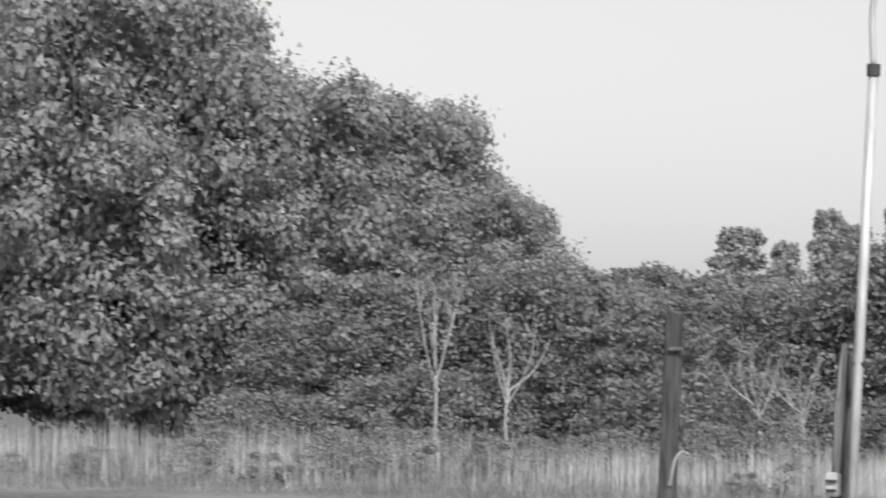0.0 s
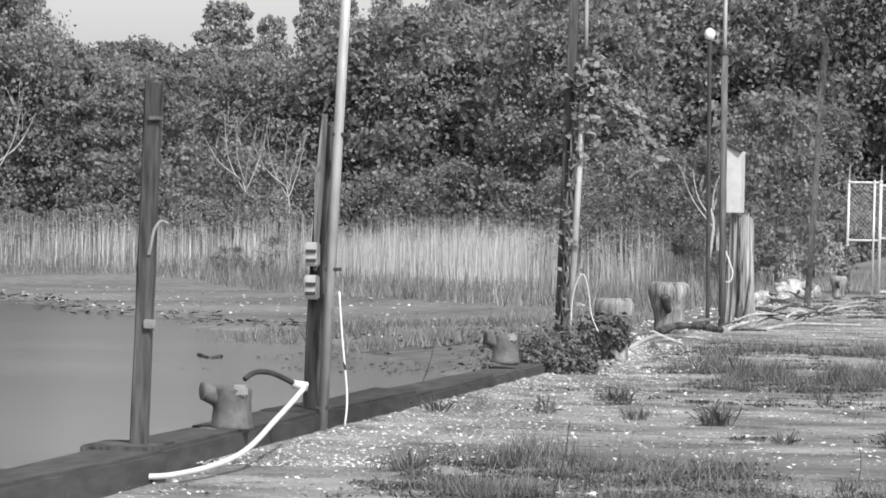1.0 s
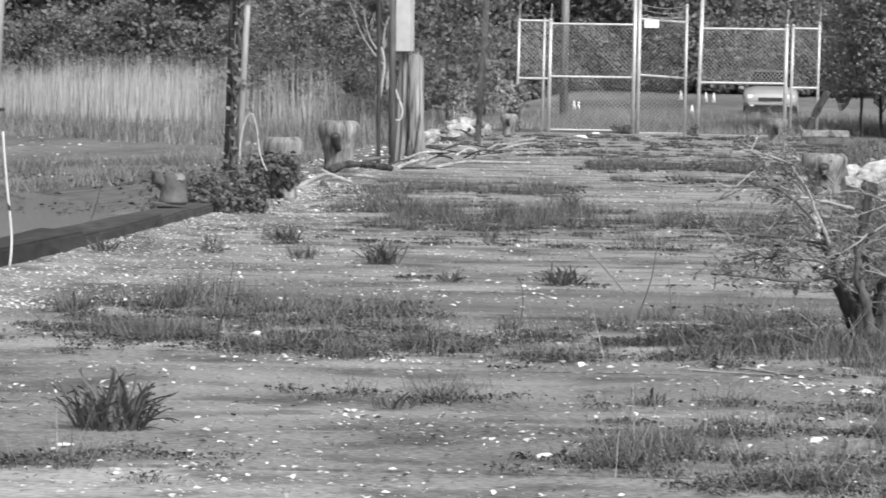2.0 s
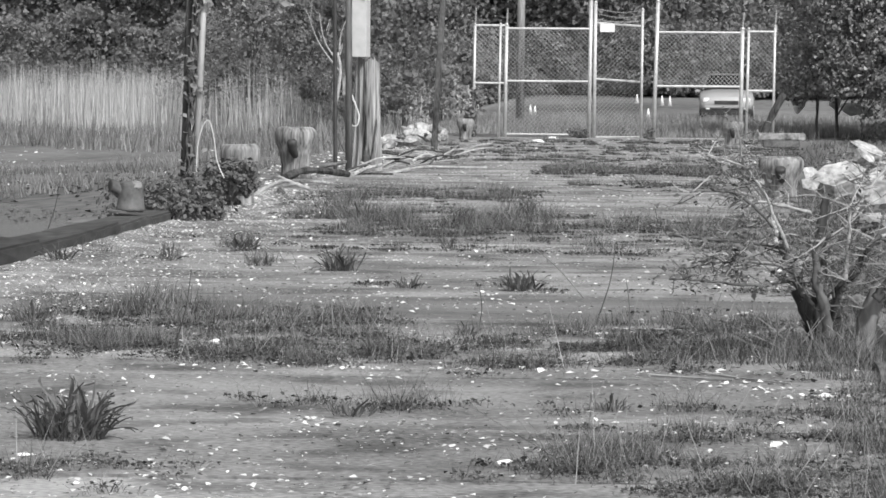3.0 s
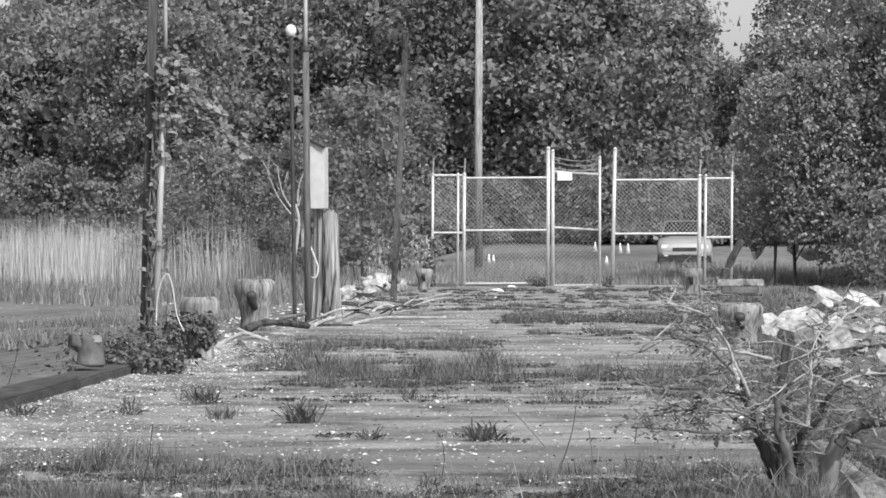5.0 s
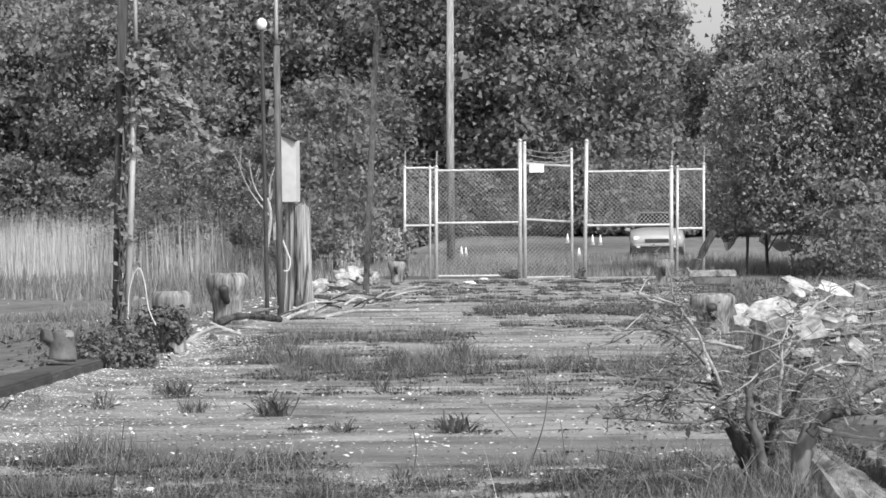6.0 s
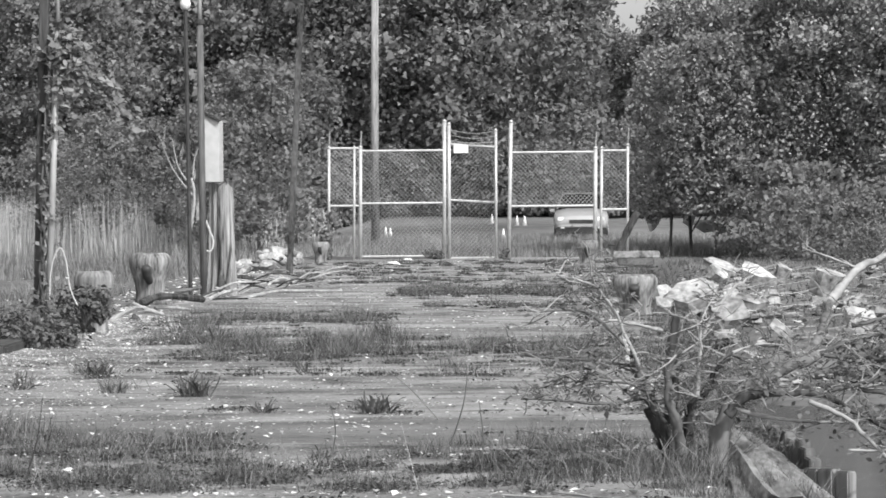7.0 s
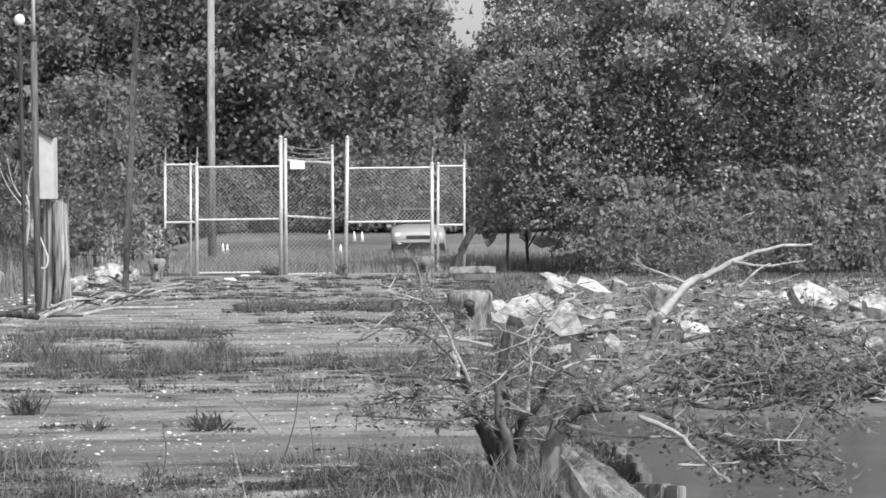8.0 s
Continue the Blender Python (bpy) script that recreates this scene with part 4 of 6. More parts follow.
leaf_spots, sprigs, pale_sprigs = [], bmesh.new(), bmesh.new()
branch([(0.38, 14.30, 0.05), (0.34, 14.30, 0.15), (0.29, 14.30, 0.26)], 0.036, 0.029, DARKWOOD, 6, 0.1, 0.1, "dark broken stub", 0)
branch([(0.38, 14.40, 0.05), (0.36, 14.40, 0.17), (0.38, 14.40, 0.33), (0.38, 14.40, 0.48), (0.40, 14.40, 0.61)], 0.028, 0.017, DARKWOOD, 18, 0.2, 0.16, "dark upright stem", 0)
branch([(0.41, 14.20, 0.07), (0.39, 14.20, 0.20), (0.36, 14.20, 0.29), (0.36, 14.20, 0.41), (0.41, 14.20, 0.48)], 0.024, 0.01, BARK, 20, 0.2, 0.16, "", 0)
branch([(0.33, 14.30, 0.18), (0.28, 14.27, 0.30), (0.23, 14.23, 0.41), (0.20, 14.20, 0.51)], 0.02, 0.011, BARK, 16, 0.3, 0.15, "", 0)
branch([(0.20, 14.17, 0.44), (0.20, 14.17, 0.48), (0.19, 14.17, 0.52)], 0.011, 0.009, PALEBARK, 2, 0, 0.06, "pale snapped stump of a limb", 0)
branch([(0.25, 14.20, 0.41), (0.16, 14.15, 0.62), (0.11, 14.10, 0.70), (0.07, 14.05, 0.76), (0.06, 14.00, 0.85)], 0.007, 0.003, PALEBARK, 12, 0.1, 0.12, "", 0)
branch([(0.09, 14.05, 0.73), (0.01, 13.98, 0.76), (-0.06, 13.90, 0.78)], 0.005, 0.002, PALEBARK, 7, 0.2, 0.1, "", 0)
branch([(0.24, 14.20, 0.46), (0.08, 14.10, 0.61), (-0.00, 14.00, 0.64), (-0.13, 13.90, 0.64)], 0.008, 0.003, OLDWOOD, 14, 0.5, 0.12, "", 0)
branch([(0.34, 14.40, 0.55), (0.23, 14.30, 0.58), (0.10, 14.20, 0.60), (0.02, 14.10, 0.58)], 0.008, 0.003, PALEBARK, 10, 0.3, 0.1, "", 0)
branch([(0.26, 14.30, 0.29), (0.14, 14.10, 0.28), (-0.01, 13.90, 0.30), (-0.20, 13.70, 0.32)], 0.008, 0.003, BARK, 22, 0.7, 0.09, "", 0.1)
branch([(0.25, 14.30, 0.41), (0.11, 14.13, 0.44), (-0.06, 13.97, 0.46), (-0.21, 13.80, 0.48)], 0.007, 0.003, BARK, 20, 0.7, 0.1, "", 0.1)
branch([(0.25, 14.20, 0.35), (0.10, 14.05, 0.37), (-0.06, 13.90, 0.37)], 0.006, 0.002, BARK, 16, 0.8, 0.09, "", 0.1)
branch([(0.45, 14.30, 0.05), (0.44, 14.30, 0.17), (0.45, 14.30, 0.26), (0.51, 14.30, 0.32), (0.55, 14.30, 0.40), (0.61, 14.30, 0.47)], 0.024, 0.007, DARKWOOD, 18, 0.25, 0.16, "", 0)
branch([(0.47, 14.20, 0.30), (0.48, 14.20, 0.43), (0.49, 14.20, 0.60)], 0.009, 0.004, PALEBARK, 12, 0.1, 0.13, "", 0)
branch([(0.45, 14.45, 0.23), (0.54, 14.45, 0.37), (0.64, 14.45, 0.54)], 0.012, 0.004, BARK, 14, 0.25, 0.15, "", 0)
branch([(0.38, 14.40, 0.40), (0.48, 14.47, 0.49), (0.60, 14.53, 0.69), (0.71, 14.60, 0.76)], 0.009, 0.003, PALEBARK, 12, 0.1, 0.13, "", 0)
branch([(0.56, 14.40, 0.01), (0.57, 14.42, 0.15), (0.62, 14.44, 0.27), (0.72, 14.46, 0.34), (0.83, 14.48, 0.40), (0.96, 14.50, 0.45)], 0.042, 0.02, OLDWOOD, 24, 0.3, 0.16, "thick grey bough", 0)
branch([(0.85, 14.50, 0.41), (0.96, 14.80, 0.47), (1.02, 15.10, 0.55), (1.06, 15.40, 0.63)], 0.02, 0.017, OLDWOOD, 8, 0.2, 0.14, "", 0)
branch([(0.59, 14.30, 0.22), (0.66, 14.30, 0.29), (0.79, 14.30, 0.31), (0.95, 14.30, 0.30), (1.06, 14.30, 0.25)], 0.021, 0.008, DARKWOOD, 18, 0.5, 0.14, "", 0)
branch([(0.62, 14.40, 0.24), (0.75, 14.40, 0.21), (0.88, 14.40, 0.19), (1.06, 14.40, 0.19), (1.22, 14.40, 0.20), (1.39, 14.40, 0.17), (1.57, 14.40, 0.17)], 0.009, 0.004, PALEBARK, 22, 0.5, 0.12, "", 0.2)
branch([(0.90, 14.20, 0.28), (1.05, 14.20, 0.21), (1.15, 14.20, 0.11), (1.25, 14.20, 0.02)], 0.01, 0.007, PALEBARK, 10, 0.5, 0.1, "", 0.1)
branch([(1.05, 14.20, 0.09), (1.18, 14.20, 0.09), (1.29, 14.20, 0.10)], 0.006, 0.003, PALEBARK, 6, 0.3, 0.09, "", 0)
branch([(0.58, 14.40, 0.44), (0.67, 14.48, 0.48), (0.78, 14.55, 0.49), (0.88, 14.62, 0.45), (1.08, 14.70, 0.47)], 0.007, 0.003, PALEBARK, 12, 0.2, 0.1, "", 0)
branch([(1.05, 15.40, 0.62), (1.10, 15.50, 0.67), (1.20, 15.60, 0.77), (1.30, 15.70, 0.81), (1.43, 15.80, 0.87), (1.56, 15.90, 0.91), (1.77, 16.00, 0.93)], 0.024, 0.005, DRIFT, 6, 0, 0.14, "long bleached bare bough", 0)
branch([(1.40, 15.70, 0.86), (1.56, 15.85, 0.84), (1.74, 16.00, 0.86)], 0.007, 0.003, DRIFT, 3, 0, 0.1, "", 0)
branch([(1.42, 15.70, 0.75), (1.52, 15.75, 0.83), (1.57, 15.80, 0.85)], 0.006, 0.003, DRIFT, 2, 0, 0.08, "", 0)
branch([(1.20, 15.60, 0.77), (1.10, 15.55, 0.81), (0.96, 15.50, 0.86)], 0.006, 0.002, DRIFT, 5, 0, 0.08, "", 0)
branch([(0.94, 14.60, 0.43), (1.15, 14.70, 0.51), (1.39, 14.80, 0.53), (1.65, 14.90, 0.48)], 0.01, 0.004, BARK, 26, 0.95, 0.14, "", 0.25)
branch([(0.97, 14.60, 0.44), (1.20, 14.70, 0.42), (1.43, 14.80, 0.38), (1.69, 14.90, 0.32)], 0.01, 0.004, BARK, 26, 0.95, 0.14, "", 0.25)
branch([(1.06, 14.40, 0.24), (1.26, 14.43, 0.16), (1.47, 14.47, 0.07), (1.67, 14.50, -0.04)], 0.01, 0.004, BARK, 26, 0.95, 0.14, "", 0.25)
branch([(1.24, 14.90, 0.50), (1.45, 14.97, 0.59), (1.69, 15.03, 0.57), (1.95, 15.10, 0.49)], 0.01, 0.004, BARK, 26, 0.95, 0.14, "", 0.25)
branch([(1.25, 14.80, 0.42), (1.47, 14.90, 0.43), (1.70, 15.00, 0.41), (1.97, 15.10, 0.35)], 0.01, 0.004, BARK, 26, 0.95, 0.14, "", 0.25)
branch([(1.10, 14.60, 0.31), (1.33, 14.70, 0.28), (1.57, 14.80, 0.30), (1.81, 14.90, 0.23)], 0.01, 0.004, BARK, 26, 0.95, 0.14, "", 0.25)
branch([(1.12, 14.90, 0.55), (1.33, 14.97, 0.59), (1.55, 15.03, 0.66), (1.79, 15.10, 0.61)], 0.01, 0.004, BARK, 26, 0.95, 0.14, "", 0.25)
branch([(1.15, 14.40, 0.20), (1.36, 14.47, 0.09), (1.54, 14.53, 0.11), (1.75, 14.60, 0.06)], 0.01, 0.004, BARK, 26, 0.95, 0.14, "", 0.25)
branch([(0.98, 14.50, 0.30), (1.16, 14.57, 0.34), (1.33, 14.63, 0.42), (1.54, 14.70, 0.46)], 0.01, 0.004, BARK, 26, 0.95, 0.14, "", 0.25)
for _ in range(60):
    a = Vector((0.35 + trunk_r.uniform(-0.18, 0.22), 14.3 + trunk_r.uniform(-0.2, 0.2), 0.0))
    e = a + Vector((trunk_r.uniform(-0.25, 0.3), trunk_r.uniform(-0.1, 0.1), trunk_r.uniform(0.05, 0.2)))
    tube([a, a.lerp(e, 0.5) + Vector((trunk_r.uniform(-0.03, 0.03), 0, 0)), e], [0.003, 0.002, 0.001], 3, sprigs if trunk_r.random() < 0.5 else pale_sprigs)
tagged(part("sprig_tangle", sprigs, BARK, shrub, "tangle of thin bare sprigs"), kind="stuff")
tagged(part("sprig_tangle", pale_sprigs, PALEBARK, shrub, "tangle of thin bleached sprigs"), kind="stuff")
spots = np.array([list(p) for p in leaf_spots]) + rng.normal(0, 0.034, (len(leaf_spots), 3))
ob = new("foliage", raw_mesh("foliage", leaf_quads(spots - np.array(shrub.location), np.tile([0.1, -0.3, 1.0], (len(spots), 1)), 0.03), 4, WEED))
ob.parent = shrub

# ---- vines and bush at the foot of the second lamp ----
def leaf_mass(name, c, ext, n, size, material, label, category, blobs=14, seed=3):
    r = np.random.default_rng(seed)
    t = thing(name, c, label, category)
    cc = r.uniform(-1, 1, (blobs, 3)) * np.array(ext) * 0.8
    cc[:, 2] = np.abs(cc[:, 2])
    rad = r.uniform(0.2, 0.45, blobs) * min(ext[0], ext[2] * 1.6)
    k = r.integers(0, blobs, n)
    d = unit(r.normal(0, 1, (n, 3)))
    p = cc[k] + d * (rad[k] * r.uniform(0.4, 1.1, n))[:, None]
    p[:, 2] = np.maximum(p[:, 2], 0.01)
    f = new("foliage", raw_mesh("foliage", leaf_quads(p, d + np.array([0, 0, 0.4]), size), 4, material))
    f.parent = t
    bm = bmesh.new()
    for i in range(blobs):
        tube([(c[0], c[1], c[2]), tuple(np.array(c) + cc[i] * 0.5 + np.array([0, 0, 0.04])), tuple(np.array(c) + cc[i])], [0.012, 0.008, 0.004], 4, bm)
    tagged(part("stem_tangle", bm, BARK, t), kind="stuff")
    return t


leaf_mass("vine_bush", (-4.35, 28.6, 0.0), (0.5, 0.9, 0.34), 4200, 0.045, WEED, "dense dark leafy vine bush over the kerb", "bush", 22, 3)
leaf_mass("vine_bush", (-4.3, 31.7, 0.0), (0.24, 0.35, 0.45), 2400, 0.05, WEED, "dense dark leafy vines at the foot of the bitt", "bush", 18, 4)
climber = thing("climbing_vine", (-4.4, 30.0, 0), "leafy vine climbing the lamp post", "vine")
cl = random.Random(9)
stems, spots = bmesh.new(), []
for i in range(5):
    line = [Vector((-4.4 + 0.045 * z + 0.05 * math.sin(5 * z + i * 1.3), 30.02 + 0.06 * math.cos(5 * z + i), z)) for z in np.linspace(0, cl.uniform(1.6, 2.6), 14)]
    tube(line, 0.009, 4, stems)
    spots += [p for p in line for _ in range(cl.randint(1, 5))]
for tip, z0 in (((-3.71, 30.00, 1.81), 2.35), ((-3.85, 30.00, 2.07), 2.3), ((-4.07, 30.00, 2.37), 2.45), ((-3.64, 30.00, 1.80), 2.2), ((-4.23, 30.00, 2.25), 2.3), ((-4.18, 30.00, 1.93), 2.1)):
    s, e = Vector((-4.27, 30.0, z0)), Vector(tip)
    line = curve_pts([s, s.lerp(e, 0.45) + Vector((0, 0, 0.12)), e], 6)
    tube(line, 0.006, 4, stems)
    spots += [p for p in line[2:] for _ in range(13)]
tagged(part("stem_tangle", stems, BARK, climber), kind="stuff")
spots = np.array([list(p) for p in spots]) + rng.normal(0, 0.045, (len(spots), 3)) - np.array(climber.location)
f = new("foliage", raw_mesh("foliage", leaf_quads(spots, np.tile([0.3, -0.4, 0.8], (len(spots), 1)), 0.078), 4, LEAFPALE))
f.parent = climber

# ---- weeds that stand alone on the deck ----
def weed(loc, width, height, count, label, leaf_w=0.014, seed=1):
    r = random.Random(seed)
    t = thing("weed_clump", loc, label, "weed", "weeds on the deck")
    meshes = []
    for v in range(4):
        bm = bmesh.new()
        rows_ = []
        for i in range(6):
            u = i / 5
            w = math.sin(math.pi * (0.12 + 0.86 * u)) * 0.5
            x = u * (0.35 + 0.16 * v)
            z = math.sin(u * (1.35 + 0.15 * v)) * (0.95 - 0.1 * v)
            k = 0.07 * math.sin(u * (4 + v) + v)
            w *= 1 + 0.35 * math.sin(9 * u + 2 * v)
            rows_.append((bm.verts.new((x, k - w * leaf_w / height, z)), bm.verts.new((x, k, z - 0.02)), bm.verts.new((x + 0.02, k + w * leaf_w / height, z + 0.03 * math.sin(7 * u + v)))))
        for a, b in zip(rows_, rows_[1:]):
            bm.faces.new((a[0], a[1], b[1], b[0]))
            bm.faces.new((a[1], a[2], b[2], b[1]))
        meshes.append(finish("leaf", bm, DOCK, True))
    for i in range(int(count * 1.4)):
        ob = new("leaf", meshes[i % 4])
        ob.parent = t
        a = r.uniform(0, 2 * math.pi)
        q = math.sqrt(r.random()) * 0.5 * width
        s = height * r.uniform(0.45, 1.05) * (1.05 - 0.8 * (q / width) ** 2)
        out = width / height * r.uniform(0.1, 1.15)
        s *= r.choice((0.55, 0.8, 1.0, 1.0))
        ob.matrix_basis = pose(q * math.cos(a), q * math.sin(a), 0, r.uniform(-30, 30), r.uniform(-30, 30), math.degrees(a) + r.uniform(-50, 50)) @ Matrix.Diagonal((s * out, s * 1.15, s, 1))
    return t


weed((-1.86, 10.4, 0), 0.2, 0.2, 170, "large dark broad-leaved weed growing from a joint", 0.011, 1)
weed((-2.66, 10.37, 0.00), 0.14, 0.11, 34, "small broad-leaved weed on the concrete", 0.01, 2)
weed((-2.15, 20.6, 0), 0.17, 0.185, 100, "dense dark dock weed on the bare slab", 0.012, 3)
weed((-1.03, 18.8, 0), 0.17, 0.12, 90, "spreading dark weed on the bare slab", 0.012, 4)
for p, w, h, n in (((-1.62, 18.93, 0.00), 0.14, 0.08, 40), ((-3.05, 23.24, 0.00), 0.16, 0.16, 60), ((-2.68, 21.12, 0.00), 0.14, 0.1, 46), ((-3.30, 21.72, -0.00), 0.14, 0.14, 44), ((-3.86, 21.22, 0.00), 0.13, 0.16, 40), ((-3.01, 15.79, 0.00), 0.14, 0.12, 50),
                   ((-2.45, 27.70, 0.00), 0.16, 0.17, 50), ((-1.63, 30.89, 0.00), 0.16, 0.2, 44), ((-2.80, 28.23, 0.00), 0.2, 0.2, 56), ((-1.79, 23.89, 0.00), 0.08, 0.16, 24), ((-1.14, 11.32, 0.00), 0.12, 0.06, 34), ((-1.00, 11.70, 0.00), 0.1, 0.04, 26),
                   ((-0.36, 11.65, 0.00), 0.13, 0.07, 36), ((-1.27, 19.17, 0.00), 0.05, 0.04, 16), ((-0.69, 23.97, 0.00), 0.06, 0.05, 16), ((-1.06, 15.30, 0.00), 0.1, 0.06, 24)):
    weed(p, w, h, n, "small tufted weed rooted in a crack", 0.009, int(100 * p[1]))

# ---- shell gravel strip along the kerb ----
gx_, gy_ = np.meshgrid(np.linspace(0, 1, 24), np.linspace(15.3, 40, 90))
wid = np.interp(gy_, [15.3, 16, 18, 22, 28, 34, 40], [0.4, 0.65, 0.8, 0.75, 0.7, 0.55, 0.25]) * (1 + 0.3 * lumps(gx_ * 0, gy_, 0.9, 2) + 0.15 * lumps(gx_ * 0, gy_, 0.3, 5))
px_ = edge_left(gy_) + 0.03 + gx_ * wid
pz_ = 0.012 + 0.03 * (1 - gx_) * (1 - gx_) + 0.008 * lumps(px_, gy_, 0.2, 1) - 0.05 * smooth01(gx_, 0.8, 1.0) - 0.08 * (1 - smooth01(gy_, 15.3, 16.0)) - 0.08 * smooth01(gy_, 37, 40)
co = np.stack([px_, gy_, pz_], 2).reshape(-1, 3)
i = (np.arange(89)[:, None] * 24 + np.arange(23)[None]).ravel()
me = bpy.data.meshes.new("gravel")
me.from_pydata(co.tolist(), [], np.stack([i, i + 1, i + 25, i + 24], 1).tolist())
me.materials.append(GRAVEL)
tagged(new("gravel", me), "pale shell gravel drifted against the kerb", kind="stuff")


def flakes(name, x, y, z, size, material, label):
    b = np.stack([x, y, z + size * 0.1], 1)
    me = raw_mesh(name, leaf_quads(b, np.tile([0.0, -0.1, 2.4], (len(x), 1)), size, 0.7), 4, material)
    return tagged(new(name, me), label, kind="stuff")


n = 20000
yy = 15.4 + 22 * rng.random(n) ** 1.6
ww = np.interp(yy, [15.3, 16, 18, 22, 28, 34, 40], [0.5, 1.1, 1.5, 1.4, 1.2, 1.0, 0.6])
xx = edge_left(yy) + 0.04 + ww * rng.random(n) ** 2.8
flakes("shells", xx, yy, np.full(n, 0.03), 0.0062 * rng.uniform(0.35, 1.8, n) ** 2.2 * (0.6 + yy / 40), SHELL, "bleached broken oyster shells on the gravel")
n = 44000
yy = np.exp(rng.uniform(np.log(8.7), np.log(88), n))
xx = edge_left(yy) + (edge_right(yy) - edge_left(yy)) * rng.random(n)
ok = lumps(xx * 0.6, yy, 0.8, 3) + rng.normal(0, 0.55, n) > 0.35
xx, yy = xx[ok], yy[ok]
flakes("shells", xx, yy, np.full(len(xx), 0.004), 0.0075 * rng.uniform(0.35, 1.6, len(xx)) ** 2.4 * (1 + yy / 50), SHELL, "scattered white shell bits on the slabs")
n = 22000
yy = np.exp(rng.uniform(np.log(8.7), np.log(60), n))
xx = edge_left(yy) + (edge_right(yy) - edge_left(yy)) * rng.random(n)
flakes("pebbles", xx, yy, np.full(n, 0.003), 0.0075 * rng.uniform(0.4, 1.6, n) ** 2 * (1 + yy / 40), PEBBLE, "grey grit and pebbles on the slabs")
for p, s in (((-0.58, 9.81, 0.00), 0.055), ((-0.32, 11.21, 0.00), 0.026), ((-2.02, 14.50, -0.00), 0.06), ((0.34, 12.27, 0.00), 0.05), ((0.16, 10.50, 0.00), 0.05), ((-3.76, 16.35, 0.00), 0.06), ((-3.90, 17.50, -0.00), 0.07), ((-1.90, 9.90, 0.00), 0.04), ((-4.07, 80.05, 0.00), 0.3), ((-4.12, 87.63, 0.00), 0.25), ((-3.77, 14.64, 0.00), 0.04)):
    stone((p[0], p[1], 0.0), (s * 1.3, s, s * 0.5), int(p[1] * 77), SHELL, "white shell lump lying on the deck")

# ---- grass in the joints and bands across the deck ----
def band_weight(x, y):
    w = np.zeros_like(x)
    y = y + (0.55 * lumps(x, y * 0.2, 0.7, 8) + 0.25 * lumps(x, y * 0.3, 0.22, 3)) * (y / 22)
    for yc, hw, x0, x1, k in ((11.75, 0.16, -1.9, 0.3, 0.3), (14.3, 0.75, -2.6, 0.7, 0.85), (15.6, 1.1, -2.9, -1.6, 0.8), (15.4, 0.9, -0.45, 0.7, 0.8), (10.2, 0.5, -0.55, -0.15, 0.55), (10.8, 1.2, 0.28, 0.7, 1.0),
                              (10.9, 0.35, -0.35, 0.6, 0.7), (9.55, 0.3, -0.6, 0.7, 0.6), (9.5, 0.2, -1.95, -1.4, 0.6), (19.0, 0.3, -1.9, 0.4, 0.2), (23.6, 0.5, -2.9, 0.3, 0.35), (27.8, 1.9, -2.9, 0.6, 0.8), (30.5, 1.2, -3.6, -2.2, 0.6), (36.5, 2.0, -4.2, -2.0, 0.7), (41.5, 1.2, -1.8, 0.6, 0.5), (50.0, 3.0, -2.4, 0.6, 0.8),
                              (58, 3, -5, 0.8, 0.22), (70, 9, -5.6, 1.0, 0.16), (82, 4, -6, 1.2, 0.25), (24, 2, -3.9, -3.3, 0.15)):
        w = np.maximum(w, k * np.exp(-((y - yc) / hw) ** 2) * smooth01(x, x0 - 0.25, x0 + 0.15) * (1 - smooth01(x, x1 - 0.15, x1 + 0.25)))
    w = np.maximum(w, 0.7 * smooth01(x - edge_right(y), -0.45, -0.1))
    return w * np.clip(0.62 + 1.25 * lumps(x, y, 0.28, 6) + 0.6 * lumps(x, y, 0.9, 2), 0, 1.5)


n = 34000
ty = np.exp(rng.uniform(np.log(8.7), np.log(90), n))
tx = edge_left(ty) + 0.1 + (edge_right(ty) - edge_left(ty)) * rng.random(n)
ok = rng.random(n) < 0.85 * band_weight(tx, ty) ** 1.3
tx, ty = tx[ok], ty[ok]
size = np.clip(rng.random(len(tx)) ** 1.7 * (0.75 + 1.1 * lumps(tx, ty, 0.6, 9)), 0.0, 1.3)
per = (26 + 60 * size).astype(int)
who = np.repeat(np.arange(len(tx)), per)
far = np.minimum(1 + ty[who] / 40, 1.75)
spread_ = (0.02 + 0.045 * size[who]) * far
off = rng.normal(0, 1, (len(who), 2)) * spread_[:, None]
xx, yy = tx[who] + off[:, 0], ty[who] + off[:, 1]
base = np.stack([xx, yy, np.full(len(xx), -0.01)], 1)
hh = (0.018 + 0.105 * size[who] * np.exp(-0.5 * (np.hypot(off[:, 0], off[:, 1]) / (spread_ * 1.3)) ** 2)) * rng.uniform(0.35, 1.15, len(xx)) * far
me = raw_mesh("grass", blades(base, np.maximum(hh, 0.012), 0.0022 * (0.8 + yy / 28), 0.55), 3, GRASS)
tagged(new("grass", me), "tufts of wild grass growing from the deck joints", kind="stuff")
# dark leaves among the blades carry the shade of the tuft feet in colour
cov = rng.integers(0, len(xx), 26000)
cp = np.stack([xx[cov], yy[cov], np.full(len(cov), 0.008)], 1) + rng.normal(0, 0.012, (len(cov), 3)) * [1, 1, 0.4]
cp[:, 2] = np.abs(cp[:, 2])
me = raw_mesh("ground_cover", leaf_quads(cp, np.tile([0, -0.4, 1.0], (len(cov), 1)), 0.009 + 0.0006 * cp[:, 1], 0.55), 4, BASESHADE)
tagged(new("ground_cover", me), "tiny dark leaves that put shade between the grass blades", kind="stuff")
ok = rng.random(len(xx)) < 0.05
base = base[ok]
